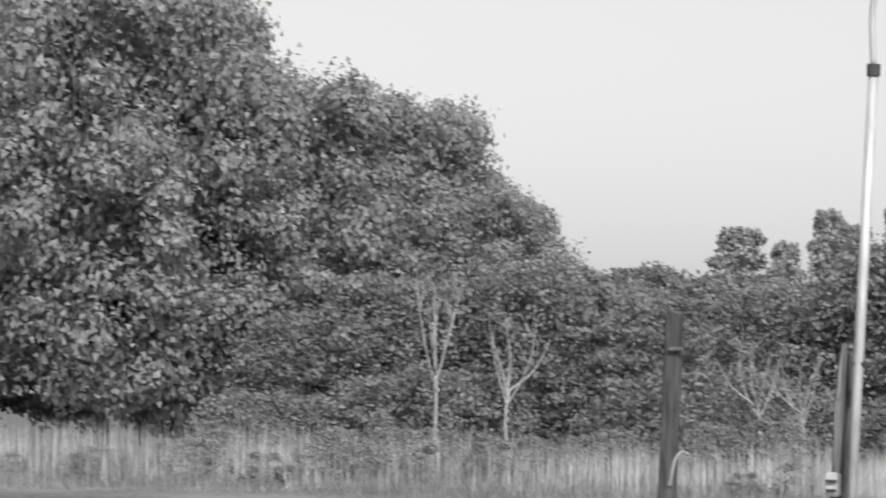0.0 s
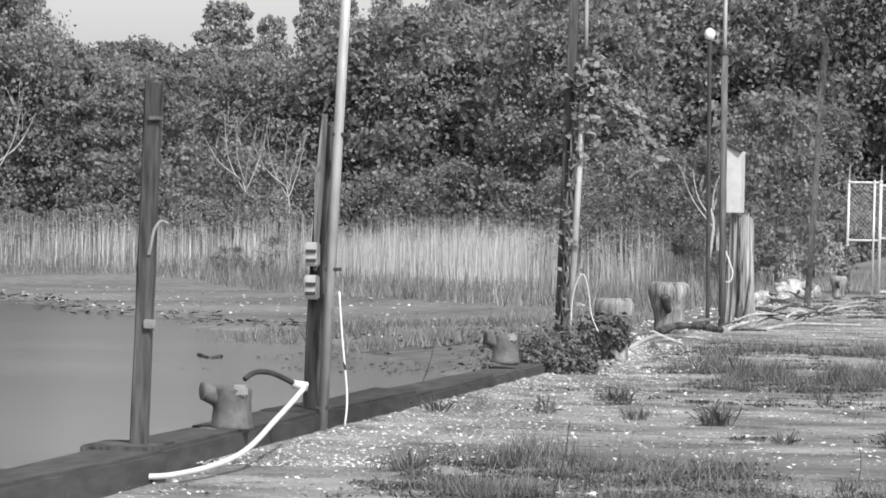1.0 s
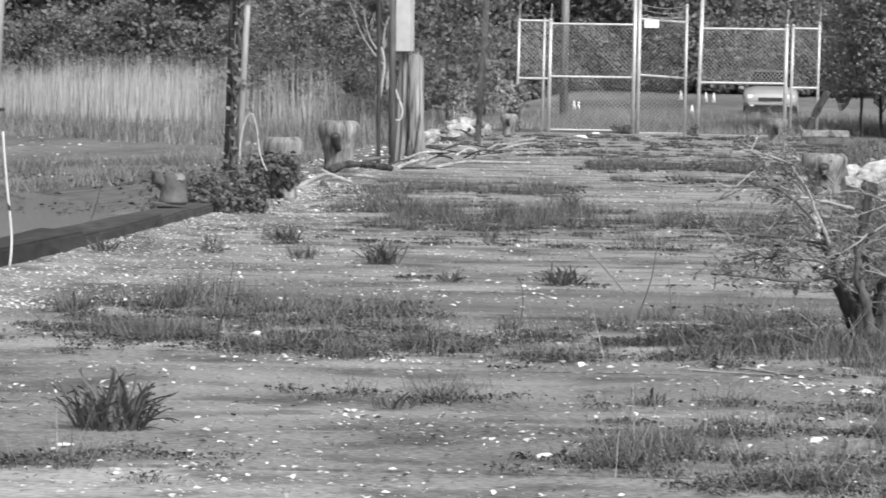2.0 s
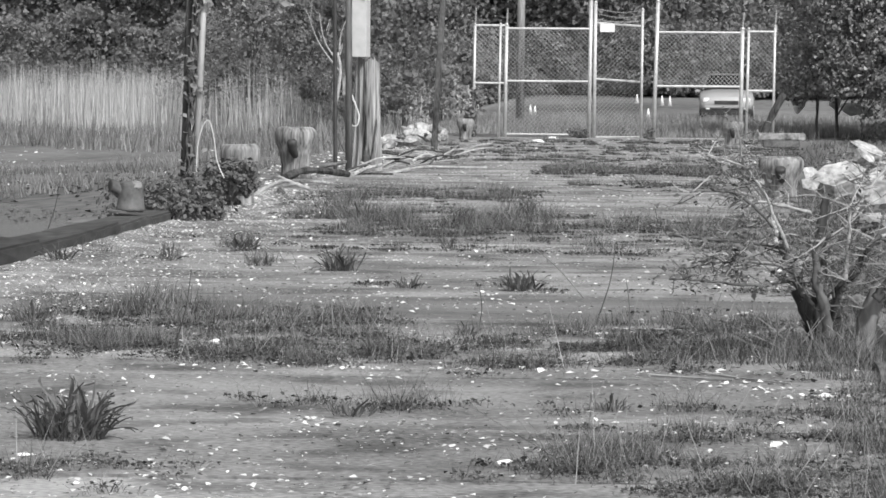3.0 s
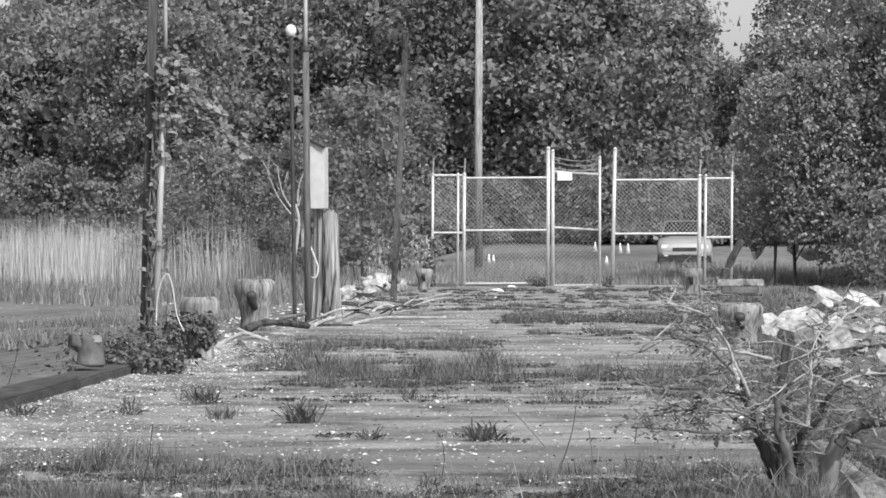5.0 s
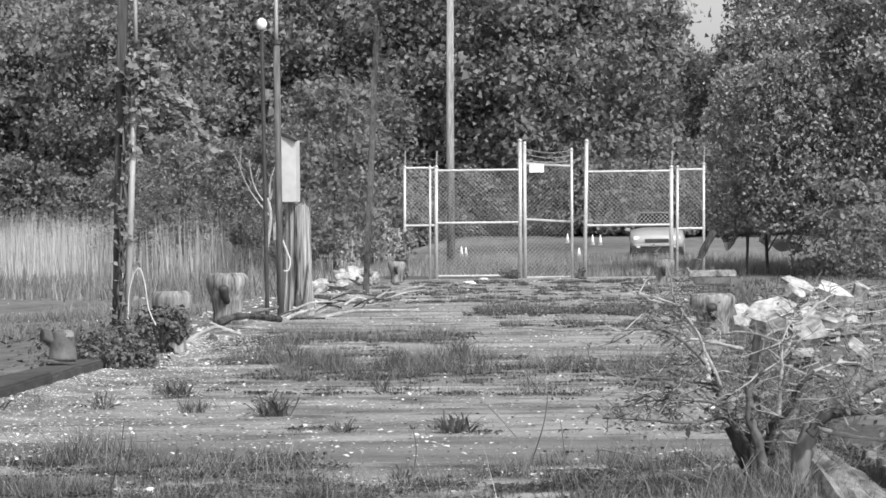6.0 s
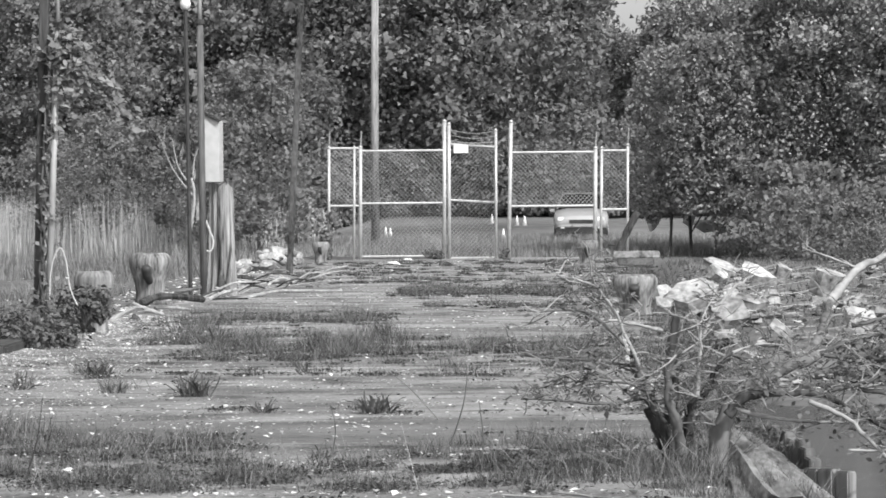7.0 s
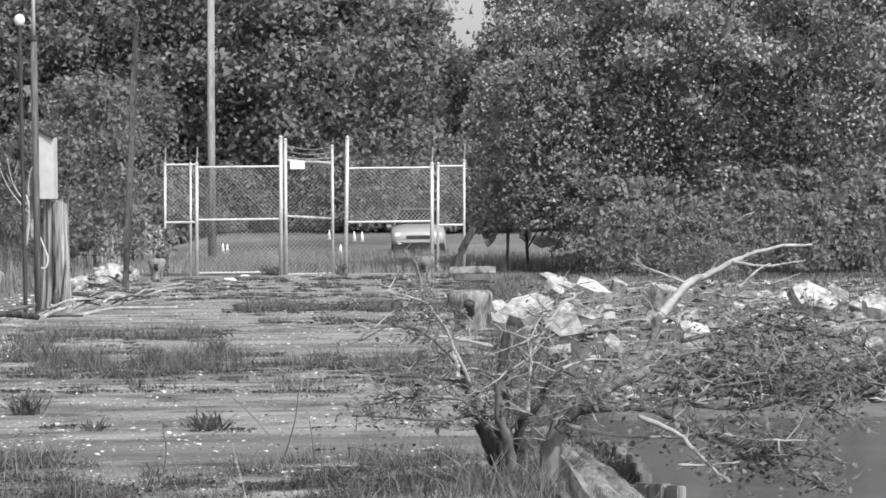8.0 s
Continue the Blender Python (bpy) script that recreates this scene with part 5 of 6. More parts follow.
me = raw_mesh("grass_stems", blades(base, 0.02 + 0.2 * rng.random(len(base)) ** 4 + hh[ok] * 0.9, 0.0018 + 0.00008 * base[:, 1], 0.5), 3, STRAW)
tagged(new("grass_stems", me), "thin dry pale stems among the grass", kind="stuff")
# a flatter dark layer paints the shade beneath the tufts
me = raw_mesh("grass_litter", leaf_quads(np.stack([xx, yy, np.full(len(xx), 0.012)], 1)[::2] + rng.normal(0, 0.02, (len(xx[::2]), 3)) * [1, 1, 0], np.tile([0, 0, 1.0], (len(xx[::2]), 1)), 0.013 + 0.0006 * yy[::2], 0.6), 4, BASESHADE)
tagged(new("grass_litter", me), "low dark leaves standing for the shade under the grass", kind="stuff")
for a, e in (((-2.08, 13.78, 0.00), (-1.98, 13.60, 0.34)), ((-1.02, 15.30, 0.00), (-0.95, 14.30, 0.26)), ((-0.36, 13.77, 0.00), (-0.35, 13.40, 0.33)), ((0.00, 14.61, 0.00), (-0.08, 13.80, 0.21)), ((-0.69, 18.20, 0.00), (-0.98, 17.80, 0.31)), ((-4.85, 26.08, 0.00), (-4.20, 23.00, 0.42)), ((-0.56, 16.58, 0.00), (-0.44, 15.00, 0.37))):
    t = thing("tall_stem", a, "single tall dry weed stalk on the deck", "weed stalk")
    part("stalk", tube(curve_pts([a, Vector(a).lerp(Vector(e), 0.5) + Vector((0.015, 0, 0.01)), e], 4), list(np.linspace(0.0032, 0.0014, 9)), 5), BARK if a[0] < -1.9 else STRAW, t)

# ---- litter on the mud and the rubble bank ----
n = 2400
xx = rng.uniform(-46, -5.5, n)
dd = rng.normal(9, 10, n)
yy = shore_line(xx) + dd
ok = (dd > 1) & (yy < 128)
xx, yy = xx[ok], yy[ok]
flakes("shore_litter", xx, yy, land(xx, yy), 0.05 * rng.uniform(0.3, 1.6, len(xx)) ** 2.4, SHELL, "pale shells and litter along the mud shore")
n = 2400
yy = rng.uniform(33, 84, n)
xx = edge_left(yy) - 0.2 - 3.2 * rng.random(n) ** 1.4
flakes("shore_litter", xx, yy, land(xx, yy), 0.07 * rng.uniform(0.4, 1.4, n) ** 2, SHELL, "pale shells on the gravel beside the pier")
n = 6000
xx, yy = rng.uniform(1.5, 11, n), 36 + 36 * rng.random(n) ** 1.3
flakes("bank_litter", xx, yy, land(xx, yy) + 0.02, 0.11 * rng.uniform(0.4, 1.4, n) ** 2, PEBBLE, "broken stones and dead leaves on the rubble bank")
sticks = bmesh.new()
sr = random.Random(15)
for _ in range(110):
    x, y = sr.uniform(1.6, 10.5), sr.uniform(38, 68)
    z = float(land(x, y)) + 0.05
    a = sr.uniform(-0.7, 0.7)
    l = sr.uniform(0.25, 1.1)
    tube([(x, y, z), (x + l * math.cos(a), y + l * math.sin(a), z + sr.uniform(-0.03, 0.2))], [0.012, 0.006], 4, sticks)
solo("driftwood_sticks", sticks, PALEBARK, "tangle of pale driftwood sticks on the bank", "", kind="stuff")

buoy = thing("white_buoy", (-35.36, 145.3, float(land(-35.36, 145.3))), "small white plastic buoy stranded on the mud", "buoy")
part("ball", lathe([(0.04, 0), (0.13, 0.04), (0.17, 0.14), (0.13, 0.25), (0.04, 0.29)], buoy.location, 14), WHITEMETAL, buoy, smooth=True)
drift = thing("floating_branch", (-13.62, 55.52, -0.80), "small dark branch floating on the water", "branch")
part("stick", tube(curve_pts([(-14.05, 56.41, -0.78), (-13.58, 55.23, -0.80), (-13.55, 55.82, -0.78)], 4), 0.035, 6), DARKWOOD, drift)
hulk = thing("shore_rock", (-45.16, 155.49, -0.60), "dark boulder at the water's edge", "stone")
bm = bmesh.new()
bmesh.ops.create_icosphere(bm, subdivisions=3, radius=0.5)
for v in bm.verts:
    v.co *= 1 + 0.25 * noise.noise(v.co * 3)
bm.transform(Matrix.Translation(hulk.location) @ Matrix.Diagonal((1.1, 0.8, 0.7, 1)))
part("body", bm, IRON, hulk)

for q in range(16):
    x, y = sr.uniform(2.4, 8.5), sr.uniform(36.5, 42)
    leaf_mass("bank_weed", (x, y, float(land(x, y))), (0.7, 1.2, 0.22), 1100, 0.06, WEED, "dark sprawling weeds on the rubble bank", "weed", 12, 100 + q)

for a, b in (((-0.28, 15.66, 0.00), (0.28, 15.25, 0.00)), ((-0.26, 13.06, 0.00), (0.04, 12.80, 0.00)), ((-1.88, 41.46, -0.00), (-0.97, 38.53, 0.00)), ((-0.65, 40.58, 0.00), (0.03, 42.13, 0.00)), ((-0.08, 13.20, 0.00), (0.24, 12.66, 0.00)), ((-0.27, 17.05, 0.00), (0.30, 15.44, 0.00))):
    u, v = Vector(a), Vector(b)
    beam([u + Vector((0, 0, 0.01)), u.lerp(v, 0.5) + Vector((0, 0.04, 0.008)), v + Vector((0, 0, 0.015))], 0.0028 + 0.00012 * u.y, PALEBARK, "thin bleached stick lying on the deck")
for q in range(64):
    t8 = q % 2
    x = sr.uniform(2.6, 5.0) if t8 else sr.uniform(4.8, 9.0)
    y = sr.uniform(50, 70) if t8 else sr.uniform(44, 60)
    s0 = sr.uniform(0.1, 0.3)
    stone((x, y, float(land(x, y))), (s0 * 1.4, s0, s0 * sr.uniform(0.4, 0.8)), sr.randint(0, 9999))

# taller grass clumps with dry stems
tall_g, tall_s = [], []
for p, h, k in (((-2.51, 14.68, -0.00), 0.12, 110), ((-2.67, 16.18, 0.00), 0.16, 150), ((-2.64, 16.62, 0.00), 0.2, 160), ((-2.63, 17.32, 0.00), 0.16, 140), ((-2.30, 15.64, 0.00), 0.13, 150), ((-2.25, 14.39, 0.00), 0.12, 150), ((-2.38, 16.67, 0.00), 0.11, 120), ((-2.06, 15.12, 0.00), 0.08, 120),
                ((-0.70, 15.36, 0.00), 0.1, 130), ((-0.60, 15.57, 0.00), 0.12, 150), ((-0.47, 15.98, 0.00), 0.1, 130), ((-0.20, 16.03, -0.00), 0.13, 160), ((-0.07, 15.66, 0.00), 0.12, 150), ((-0.21, 13.80, 0.00), 0.09, 140), ((0.07, 13.84, 0.00), 0.09, 130), ((-3.09, 15.90, -0.00), 0.1, 120),
                ((-2.65, 28.92, 0.00), 0.2, 110), ((-1.88, 27.61, 0.00), 0.2, 150), ((-2.09, 28.04, 0.00), 0.16, 120), ((-1.61, 27.32, 0.00), 0.18, 130), ((-3.26, 30.88, 0.00), 0.2, 110), ((0.43, 11.46, 0.00), 0.1, 170), ((0.42, 10.37, 0.00), 0.1, 170), ((0.19, 10.02, 0.00), 0.07, 130), ((-0.08, 11.09, 0.00), 0.05, 120), ((0.09, 10.93, 0.00), 0.05, 120), ((-3.45, 29.24, 0.0), 0.14, 150), ((-3.46, 32.07, 0.0), 0.22, 190), ((-3.35, 32.76, 0.0), 0.24, 190), ((-2.78, 29.55, 0.0), 0.20, 190), ((-2.39, 27.55, 0.0), 0.20, 170), ((-2.06, 28.91, 0.0), 0.22, 190), ((-1.67, 30.91, 0.0), 0.24, 170), ((-1.73, 27.40, 0.0), 0.18, 170), ((-3.16, 23.81, 0.0), 0.16, 150), ((-2.73, 21.61, 0.0), 0.12, 130), ((-2.04, 25.99, 0.0), 0.14, 120), ((-1.42, 28.98, 0.0), 0.18, 150),
                ((0.3, 14.1, 0.0), 0.15, 190), ((0.42, 14.0, 0.0), 0.17, 220), ((0.5, 14.1, 0.0), 0.14, 200), ((0.56, 13.6, 0.0), 0.13, 180), ((0.2, 13.9, 0.0), 0.1, 160), ((0.44, 13.07, -0.00), 0.12, 160), ((0.35, 13.46, 0.00), 0.1, 150)):
    q = rng.normal(0, 1, (k, 2)) * np.array([0.055, 0.05]) * (0.7 + p[1] / 40)
    b = np.stack([p[0] + q[:, 0], p[1] + q[:, 1], np.full(k, -0.005)], 1)
    hh = h * rng.uniform(0.35, 1.1, k)
    tall_g.append(blades(b, hh * 0.85, 0.0024 + 0.00007 * p[1], 0.42))
    tall_s.append(blades(b[:k // 11], hh[:k // 11] * 1.2, 0.002 + 0.00006 * p[1], 0.35))
tagged(new("tall_grass", raw_mesh("tall_grass", np.concatenate(tall_g), 3, GRASS)), "taller grass clumps on the overgrown joints", kind="stuff")
tagged(new("dry_grass", raw_mesh("dry_grass", np.concatenate(tall_s), 3, STRAW)), "dry pale blades in the grass clumps", kind="stuff")
# shells washed together
cx, cy = [], []
for p, k, r in (((0.17, 12.48, 0.00), 26, 0.05), ((0.34, 12.27, 0.00), 22, 0.05), ((0.04, 12.75, 0.00), 20, 0.06), ((-0.98, 11.05, 0.00), 16, 0.06), ((-1.46, 10.18, 0.00), 14, 0.08), ((0.15, 10.53, 0.00), 16, 0.05), ((-1.22, 11.02, -0.00), 12, 0.05), ((-2.74, 22.64, 0.00), 40, 0.3), ((-1.61, 18.02, 0.00), 50, 0.5), ((-2.43, 18.94, 0.00), 50, 0.4)):
    cx.append(p[0] + rng.normal(0, r, k))
    cy.append(p[1] + rng.normal(0, r * 1.5, k))
cx.append(rng.uniform(-2.0, 0.5, 170))
cy.append(13.25 + rng.normal(0, 0.05, 170))
cx, cy = np.concatenate(cx), np.concatenate(cy)
flakes("shells", cx, cy, np.full(len(cx), 0.004), 0.013 * rng.uniform(0.5, 1.6, len(cx)) ** 2 * (1 + cy / 60), SHELL, "white shells washed together on the slabs")
n = 1500
xx = rng.uniform(-46, -8, n)
yy = shore_line(xx) + 1.5 + rng.normal(0, 1.6, n) + 1.5 * lumps(xx, xx * 0, 5, 1)
flakes("wrack_line", xx, yy, np.maximum(land(xx, yy), -0.79), 0.1 * rng.uniform(0.4, 1.5, n) ** 2, DARKWOOD, "dark wet wrack along the water's edge")

n = 3600
xx, yy = rng.uniform(-13, -5.6, n), rng.uniform(50, 74, n)
ok = (xx < edge_left(yy) - 0.3) & (lumps(xx, yy, 2.5, 3) > -0.2)
xx, yy = xx[ok], yy[ok]
flakes("mud_debris", xx, yy, np.maximum(land(xx, yy), -0.79), 0.045 * rng.uniform(0.4, 1.6, len(xx)) ** 2, DARKWOOD, "dark wet stones and bark on the mud beside the pier")

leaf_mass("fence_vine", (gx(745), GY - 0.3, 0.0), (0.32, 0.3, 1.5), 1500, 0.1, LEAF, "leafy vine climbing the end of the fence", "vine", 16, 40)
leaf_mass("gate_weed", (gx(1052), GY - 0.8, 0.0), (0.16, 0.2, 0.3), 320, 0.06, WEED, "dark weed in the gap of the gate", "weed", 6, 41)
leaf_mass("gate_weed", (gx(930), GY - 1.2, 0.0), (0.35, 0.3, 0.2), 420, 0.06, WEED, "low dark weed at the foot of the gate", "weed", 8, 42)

# ---- trees ----
def crown_points(n, height, spread, base, blobs, seed, loose):
    """Points and outward directions over many overlapping clumps of foliage."""
    r = np.random.default_rng(seed)
    c = []
    for _ in range(blobs):
        z = r.uniform(0.0, 1.0)
        wide = spread * (0.45 + 0.75 * math.sin(math.pi * min(0.98, 0.18 + 0.74 * z)))
        a, q = r.uniform(0, 2 * math.pi), math.sqrt(r.uniform(0.05, 1)) * 0.92
        c.append((wide * q * math.cos(a), wide * q * math.sin(a), base + z * (height - base), spread * r.uniform(0.13, 0.3)))
    c = np.array(c)
    pick = r.integers(0, blobs, n)
    d = unit(r.normal(0, 1, (n, 3)))
    rad = c[pick, 3] * (r.uniform(0.4, 1.0, n) ** 0.6 + np.maximum(r.normal(0, 0.2, n), 0))
    p = c[pick, :3] + d * rad[:, None] * np.array([1.0, 1.0, 0.72])
    # the loose leaves fill the crown evenly
    free = r.random(n) < loose
    u = r.random(n)
    zz = 0.02 + 0.98 * r.random(n)
    wide = spread * (0.45 + 0.75 * np.sin(np.pi * np.minimum(0.98, 0.18 + 0.74 * zz))) * np.sqrt(u) * 0.95
    aa = r.uniform(0, 2 * np.pi, n)
    q = np.stack([wide * np.cos(aa), wide * np.sin(aa), base + zz * (height - base)], 1)
    p = np.where(free[:, None], q, p)
    p[:, 2] = np.maximum(p[:, 2], 0.15)
    # some larger leaves sit deep inside the clumps
    return p, d + loose * r.normal(0, 1, (n, 3)) + np.array([0, -0.2 * loose, 0.4]), c


def make_tree(name, height, spread, base, n, leaf, material, bark, label, blobs=34, seed=1, trunk_r=0.18, category="tree", lean=0.0, limbs=9, far=False, loose=0.48):
    ob = thing(name, (0, 0, 0), label, category)
    p, d, c = crown_points(n, height, spread, base, blobs, seed, loose)
    k = n // 9
    inner = rng.integers(0, len(c), k)
    pi = c[inner, :3] + unit(rng.normal(0, 1, (k, 3))) * (c[inner, 3] * 0.4)[:, None]
    if far:
        leaves = np.concatenate([leaf_tris(p, d, leaf), leaf_tris(pi, pi - c[inner, :3], leaf * 1.8)])
    else:
        leaves = np.concatenate([leaf_quads(p, d, leaf), leaf_quads(pi, pi - c[inner, :3], leaf * 1.7, 0.9)])
    crown = new("crown", raw_mesh("crown", leaves, 3 if far else 4, material))
    crown.parent = ob
    r = random.Random(seed)
    top = height * 0.82
    line = [(lean * t * t * height + r.uniform(-0.1, 0.1) * t, r.uniform(-0.1, 0.1) * t, t * top - 0.3) for t in (0, 0.12, 0.3, 0.5, 0.75, 1.0)]
    part("trunk", tube(curve_pts(line, 3), list(np.linspace(trunk_r, trunk_r * 0.2, 16)), 7, wob=0.08), bark, ob, smooth=True)
    for i in range(limbs):
        e = c[i % len(c)]
        t = min(0.9, max(0.08, 0.75 * e[2] / height))
        s = Vector((lean * t * t * height, 0, t * top - 0.3))
        m = s.lerp(Vector(e[:3]), 0.5) + Vector((0, 0, 0.1 * spread))
        part("limb", tube(curve_pts([s, m, e[:3]], 3), list(np.linspace(trunk_r * 0.45, trunk_r * 0.1, 7)), 5), bark, ob)
    return ob


def plant(proto, x, y, size=1.0, turn=None, z=None, tall=1.0):
    turn = random.uniform(0, 360) if turn is None else turn
    gz = float(land(x, y)) if z is None else z
    return copy_thing(proto, pose(x, y, gz - 0.05, 0, 0, turn) @ Matrix.Diagonal((size, size, size * tall, 1)))


def bare_tree(name, height, material, label, seed=3, forks=5, r0=0.065):
    ob = thing(name, (0, 0, 0), label, "dead tree")
    r = random.Random(seed)
    part("trunk", tube(curve_pts([(0, 0, -0.2), (0.05 * height, 0, 0.25 * height), (0.02 * height, 0, 0.45 * height)], 3), [r0, r0 * 0.95, r0 * 0.9, r0 * 0.85, r0 * 0.8, r0 * 0.75, r0 * 0.7], 7), material, ob, smooth=True)
    for i in range(forks):
        a = (i + 0.5) / forks * 2 * math.pi + r.uniform(-0.4, 0.4)
        z0 = height * r.uniform(0.25, 0.45)
        out = height * r.uniform(0.18, 0.34)
        z1 = height * r.uniform(0.75, 1.0)
        s = Vector((0.04 * height, 0, z0))
        e = Vector((out * math.cos(a), out * 0.5 * math.sin(a), z1))
        m = s.lerp(e, 0.5) + Vector((r.uniform(-0.06, 0.06) * height, 0, -0.03 * height))
        limb = part("limb", tube(curve_pts([s, m, e], 4), list(np.linspace(r0 * 0.6, r0 * 0.12, 9)), 6), material, ob, smooth=True)
        for _ in range(3):
            q = s.lerp(e, r.uniform(0.4, 0.9))
            part("twig", tube([q, q + Vector((r.uniform(-0.12, 0.12), r.uniform(-0.05, 0.05), r.uniform(0.05, 0.2))) * height], [r0 * 0.22, r0 * 0.06], 4), material, limb)
    return ob


# broad tree of the far left shore, mixed wood, thicket, and the near poplars on the right
broad = make_tree("broadleaf_tree", 20, 8.6, 1.6, 64000, 0.36, BROAD, BARK, "large dense broadleaf tree on the marsh shore", 170, 11, 0.4, limbs=14, far=True, loose=0.16)
broad.matrix_basis = pose(-76.5, 176, 1.6) @ Matrix.Diagonal((1.0, 1.0, 1.22, 1))
plant(broad, -68.8, 180, 0.82, 40, tall=0.96)
plant(broad, -63.0, 186, 0.68, 200, tall=1.1)
plant(broad, -58.2, 184, 0.55, 100)
plant(broad, -78.5, 186, 0.95, 10, tall=1.1)
plant(broad, -86, 182, 1.1)
wood_a = make_tree("woodland_tree", 11, 4.6, 1.0, 19000, 0.27, LEAF, BARK, "mid-grey leafy tree in the wood behind the marsh", 110, 21, 0.16, far=True)
wood_b = make_tree("woodland_tree", 12, 3.6, 1.4, 17000, 0.26, LEAFDARK, BARK, "dark leafy tree in the wood behind the marsh", 100, 22, 0.16, far=True)
wood_c = make_tree("woodland_tree", 13, 1.8, 2.0, 9000, 0.26, LEAFPALE, BARK, "slim pale-leaved tree rising above the wood", 60, 23, 0.13, far=True)
wood_a.matrix_basis = pose(-61, 182, 1.0)
wood_b.matrix_basis = pose(-34, 190, 1.2)
wood_c.matrix_basis = pose(-47.5, 196, 1.2)
rows = random.Random(5)
x = -68.0
while x < -3:
    # the wood grows taller toward the road behind the gate
    tall = 0.75 + 0.34 * float(smooth01(x, -43, -31)) + rows.uniform(-0.12, 0.09)
    plant(rows.choice((wood_a, wood_a, wood_b)), x, 178 + rows.uniform(-5, 5), tall * rows.uniform(0.9, 1.05))
    plant(rows.choice((wood_a, wood_b)), x + 1.3, 192 + rows.uniform(-5, 5), tall * rows.uniform(1.0, 1.14))
    x += rows.uniform(2.3, 3.3)
for x, y, s in ((-44.5, 194, 0.95), (-41.2, 197, 1.0), (-50.5, 199, 0.82), (-38.4, 195, 1.0), (-35.8, 199, 1.02), (-31, 198, 1.08), (-46.2, 200, 0.9), (-43.0, 198, 1.0), (-48.9, 196, 0.86), (-52.6, 197, 0.74), (-40.0, 201, 0.92)):
    plant(wood_c, x, y, s * 0.66, tall=1.35 + 0.3 * ((x * 3.7) % 1.0))
# dark tall wood behind the gate
gate_wood = make_tree("woodland_tree", 14, 5.2, 1.6, 26000, 0.26, LEAFDARK, BARK, "tall dark tree behind the road and gate", 130, 31, 0.2, far=True)
gate_wood.matrix_basis = pose(-4.4, 165, 1.0)
for x, y, s in ((-9.0, 168, 0.95), (-14.5, 172, 1.0), (2.4, 171, 0.58), (8.6, 165, 0.92), (-20, 176, 0.95), (12.5, 172, 1.1), (18, 168, 1.0), (-7.5, 180, 1.2), (9.5, 182, 1.1), (-24, 168, 0.8)):
    plant(gate_wood, x, y, s)
# lighter trees along the fence line to the left of the gate
mid_tree = make_tree("sapling_tree", 5.2, 1.6, 0.3, 5200, 0.14, LEAF, BARK, "leafy young tree beside the fence line", 50, 41, 0.06)
mid_tree.matrix_basis = pose(-8.6, 98, 0.0)
for x, y, s in ((-10.4, 102, 0.85), (-12.4, 108, 0.8), (-8.7, 112, 1.05), (-14.5, 112, 0.9), (-17, 118, 0.8)):
    plant(mid_tree, x, y, s)
# the poplars on the right bank
poplar = make_tree("poplar_tree", 10.5, 2.9, 1.3, 38000, 0.11, POPLAR, BARK, "tall poplar with small glossy leaves on the bank", 120, 51, 0.12, limbs=12)
poplar.matrix_basis = pose(5.1, 96, -0.1)
for x, y, s in ((7.6, 93, 1.0), (9.8, 92, 1.1), (12.2, 89, 1.0), (15.0, 92, 1.1), (6.9, 101, 1.1), (9.2, 103, 1.15), (12.0, 102, 1.2), (17.5, 96, 1.2)):
    plant(poplar, x, y, s)
young = make_tree("young_poplar", 5.4, 1.15, 1.0, 8000, 0.11, YOUNGLEAF, BARK, "young poplar with bright leaves beside the fence", 60, 57, 0.05, limbs=8, loose=0.75)
young.matrix_basis = pose(2.3, 94, -0.05)
for x, y, s in ((3.4, 92.5, 1.05), (4.6, 93, 1.2), (2.9, 97, 1.15)):
    plant(young, x, y, s)
# thicket along the feet of the woods
thick = make_tree("thicket_shrub", 3.4, 2.2, 0.1, 4200, 0.2, LEAF, BARK, "dense grey shrub at the foot of the wood", 20, 61, 0.05, "shrub", limbs=5)
thick.matrix_basis = pose(-66, 168, 0.8)
x = -63.0
while x < 20:
    plant(thick, x, (163 if x > -40 else 171) + rows.uniform(-3, 3), rows.uniform(0.8, 1.25))
    x += rows.uniform(2.2, 3.4)
brush = make_tree("bank_shrub", 1.7, 1.1, 0.05, 2600, 0.11, LEAF, BARK, "low leafy shrub on the rubble bank", 16, 62, 0.03, "shrub", limbs=4)
brush.matrix_basis = pose(5.2, 84, -0.1)
for x, y, s in ((6.4, 81, 0.8), (8.4, 82, 1.1), (10.6, 78, 1.2), (12.6, 80, 1.3), (7.5, 86, 1.2), (5.6, 70, 0.5), (9.6, 70, 0.8), (5.6, 90, 1.4), (4.4, 92, 1.0), (9.2, 88, 1.5), (11.4, 86, 1.5), (14, 86, 1.6)):
    plant(brush, x, y, s)
# pale bare trees before the wood
dead = bare_tree("dead_tree", 5.0, PALEBARK, "pale bare forked tree at the edge of the wood", 3)
dead.matrix_basis = pose(-37.55, 158, float(land(-37.55, 158)) - 0.05) @ Matrix.Diagonal((1.1, 1.1, 1.25, 1))
for x, y, k in ((-35.56, 158, 0.75), (-53.03, 160, 1.15), (-49.37, 160, 0.95)):
    copy_thing(dead, pose(x, y, float(land(x, y)) - 0.1, 0, 0, random.uniform(0, 360)) @ Matrix.Diagonal((k * 1.1, k * 1.1, k * 1.25, 1)))
snag = bare_tree("dead_tree", 1.9, PALEBARK, "small pale bare tree behind the box post", 8, 4, 0.04)
snag.matrix_basis = pose(*(-7.46, 70.00, 0.96))

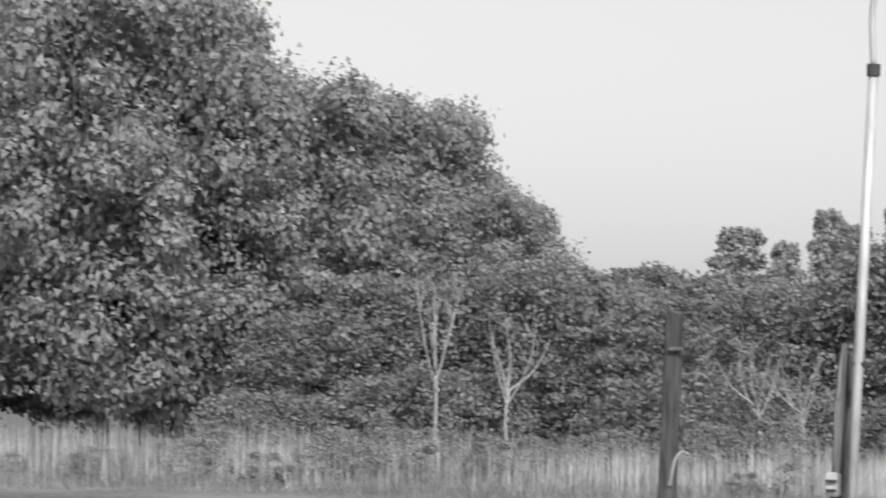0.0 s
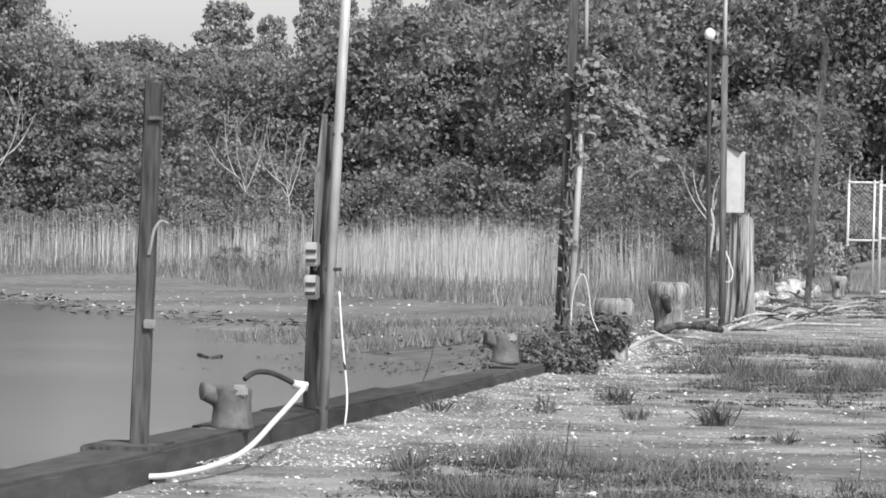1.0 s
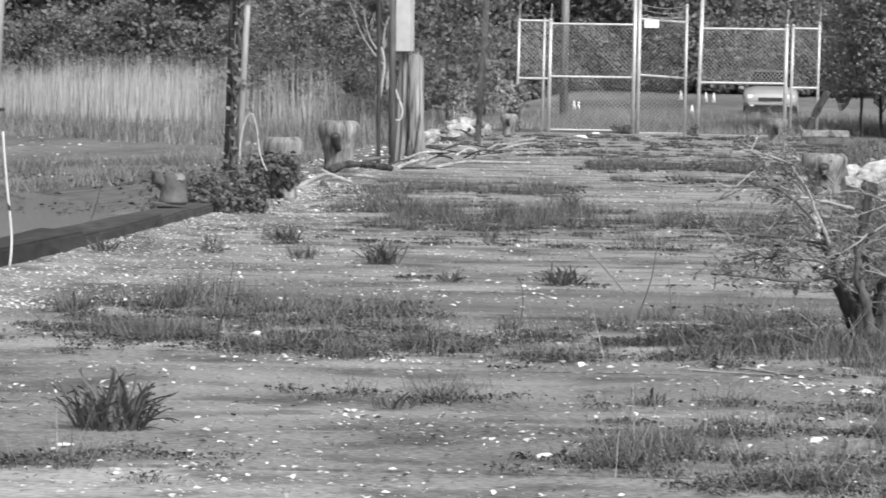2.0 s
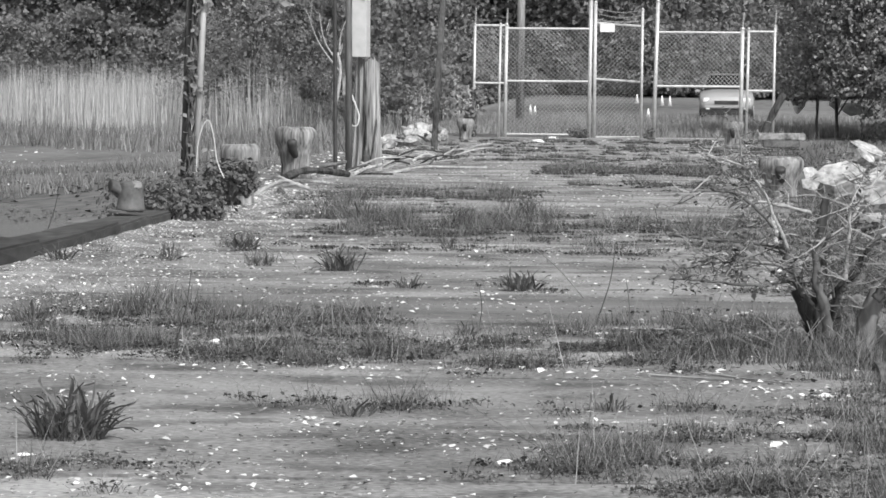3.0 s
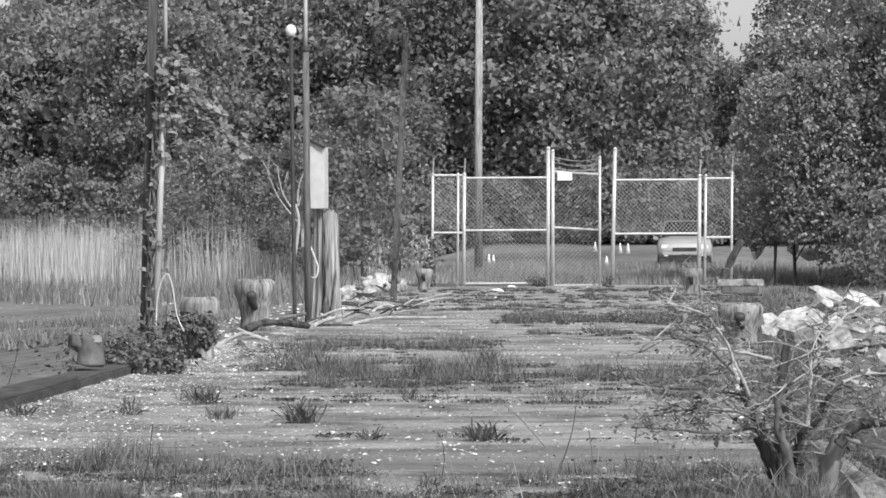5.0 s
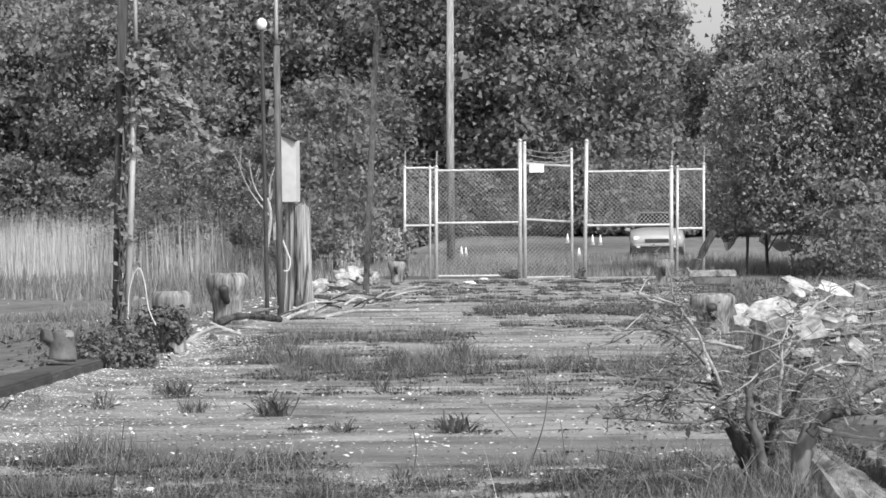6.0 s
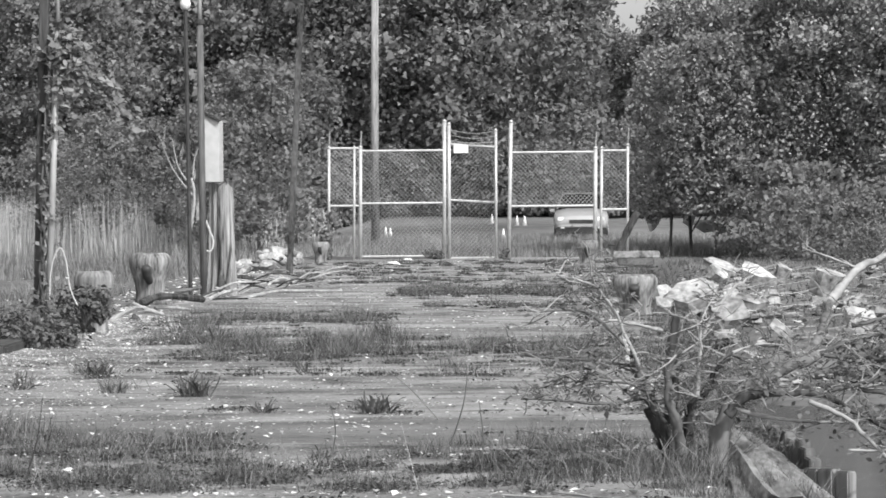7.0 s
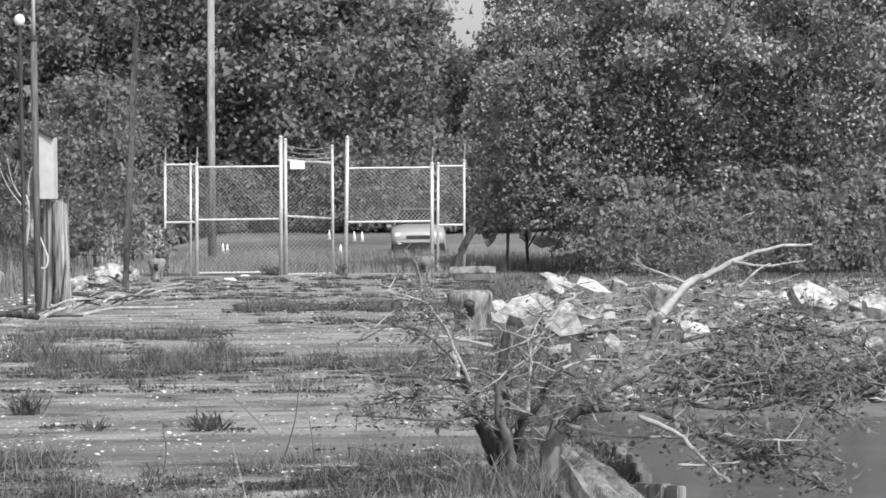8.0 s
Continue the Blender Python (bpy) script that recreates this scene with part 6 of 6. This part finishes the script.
# ---- reeds and marsh grass ----
def strip(name, n, area, height, width, material, label, lean=0.12, keep=None):
    x = rng.uniform(area[0], area[1], n)
    y = rng.uniform(area[2], area[3], n)
    if keep is not None:
        ok = keep(x, y)
        x, y = x[ok], y[ok]
    b = np.stack([x, y, land(x, y) - 0.05], 1)
    k = 0.75 + 0.25 * lumps(x, y, 3.0, 4)
    me = raw_mesh(name, blades(b, height * k * rng.uniform(0.7, 1.15, len(x)), width, lean), 3, material)
    return tagged(new(name, me), label, kind="stuff")


def past_shore(d0, d1):
    def f(x, y):
        d = y - shore_line(x)
        return (d > d0) & (d < d1) & (x < edge_left(y) - 2)
    return f


strip("reeds", 130000, (-90, -7, 100, 165), 2.45, 0.03, REED, "tall pale reeds across the marsh", 0.06, lambda x, y: (rng.random(len(x)) < 0.4 + 0.6 * smooth01(x, -42, -29)) & past_shore(29, 95)(x, y) & (y - shore_line(x) > 29 + 7 * smooth01(x, -40, -25)) & (y < 161 - 15 * smooth01(x, -52, -40) + 20 * smooth01(x, -32, -24)) & (lumps(x, y * 2, 9, 3) + 1.2 * smooth01(x, -52, -28) > 0.0 + rng.normal(0, 0.25, len(x))))
strip("marsh_grass", 110000, (-92, -7, 70, 165), 0.85, 0.04, REEDLOW, "low grey marsh grass along the mud", 0.25, past_shore(25, 62))
strip("field_grass", 26000, (-9, 10, 93, 128), 0.4, 0.03, FIELD, "rough grass behind the gate", 0.3)
strip("bank_grass", 16000, (1.6, 14, 37, 92), 0.22, 0.02, GRASS, "rough grass and litter on the rubble bank", 0.4, lambda x, y: x > edge_right(y) + 0.5)

mb = random.Random(33)
marsh_bush = make_tree("marsh_bush", 2.2, 1.6, 0.05, 3000, 0.13, BUSHLEAF, BARK, "fuzzy grey marsh bush among the reeds", 14, 71, 0.03, "shrub", limbs=3)
marsh_bush.matrix_basis = pose(-36, 156, float(land(-36, 156)))
for _ in range(44):
    x = mb.uniform(-80, -24)
    y = mb.uniform(138, 158)
    plant(marsh_bush, x, y, mb.uniform(0.45, 1.0), tall=mb.uniform(0.7, 1.0))
strip("shore_grass", 9000, (-16, -8.5, 60, 86), 0.35, 0.03, REEDLOW, "low dark marsh grass on the mud flat", 0.4, lambda x, y: (lumps(x, y, 4, 1) > -0.1) & (x < edge_left(y) - 3))

heap = random.Random(8)
for p, w, h in (((3.34, 98.00, 0.97), 0.8, 0.5), ((3.71, 98.00, 0.92), 0.5, 0.3), ((1.98, 98.00, 1.05), 0.5, 0.5), ((2.92, 99.00, 1.08), 0.5, 0.3)):
    stone((p[0], p[1], float(land(p[0], p[1])) + p[2] - 0.35), (w, w * 0.8, h + 0.3), heap.randint(0, 999), WHITEMETAL, "white tarpaulin bundle heaped under the trees")

for x, y, k in ((1.0, 159, 0.9), (-1.8, 160, 1.0), (3.6, 159, 1.0), (-5, 161, 0.9), (6.2, 160, 1.1)):
    plant(thick, x, y, k)
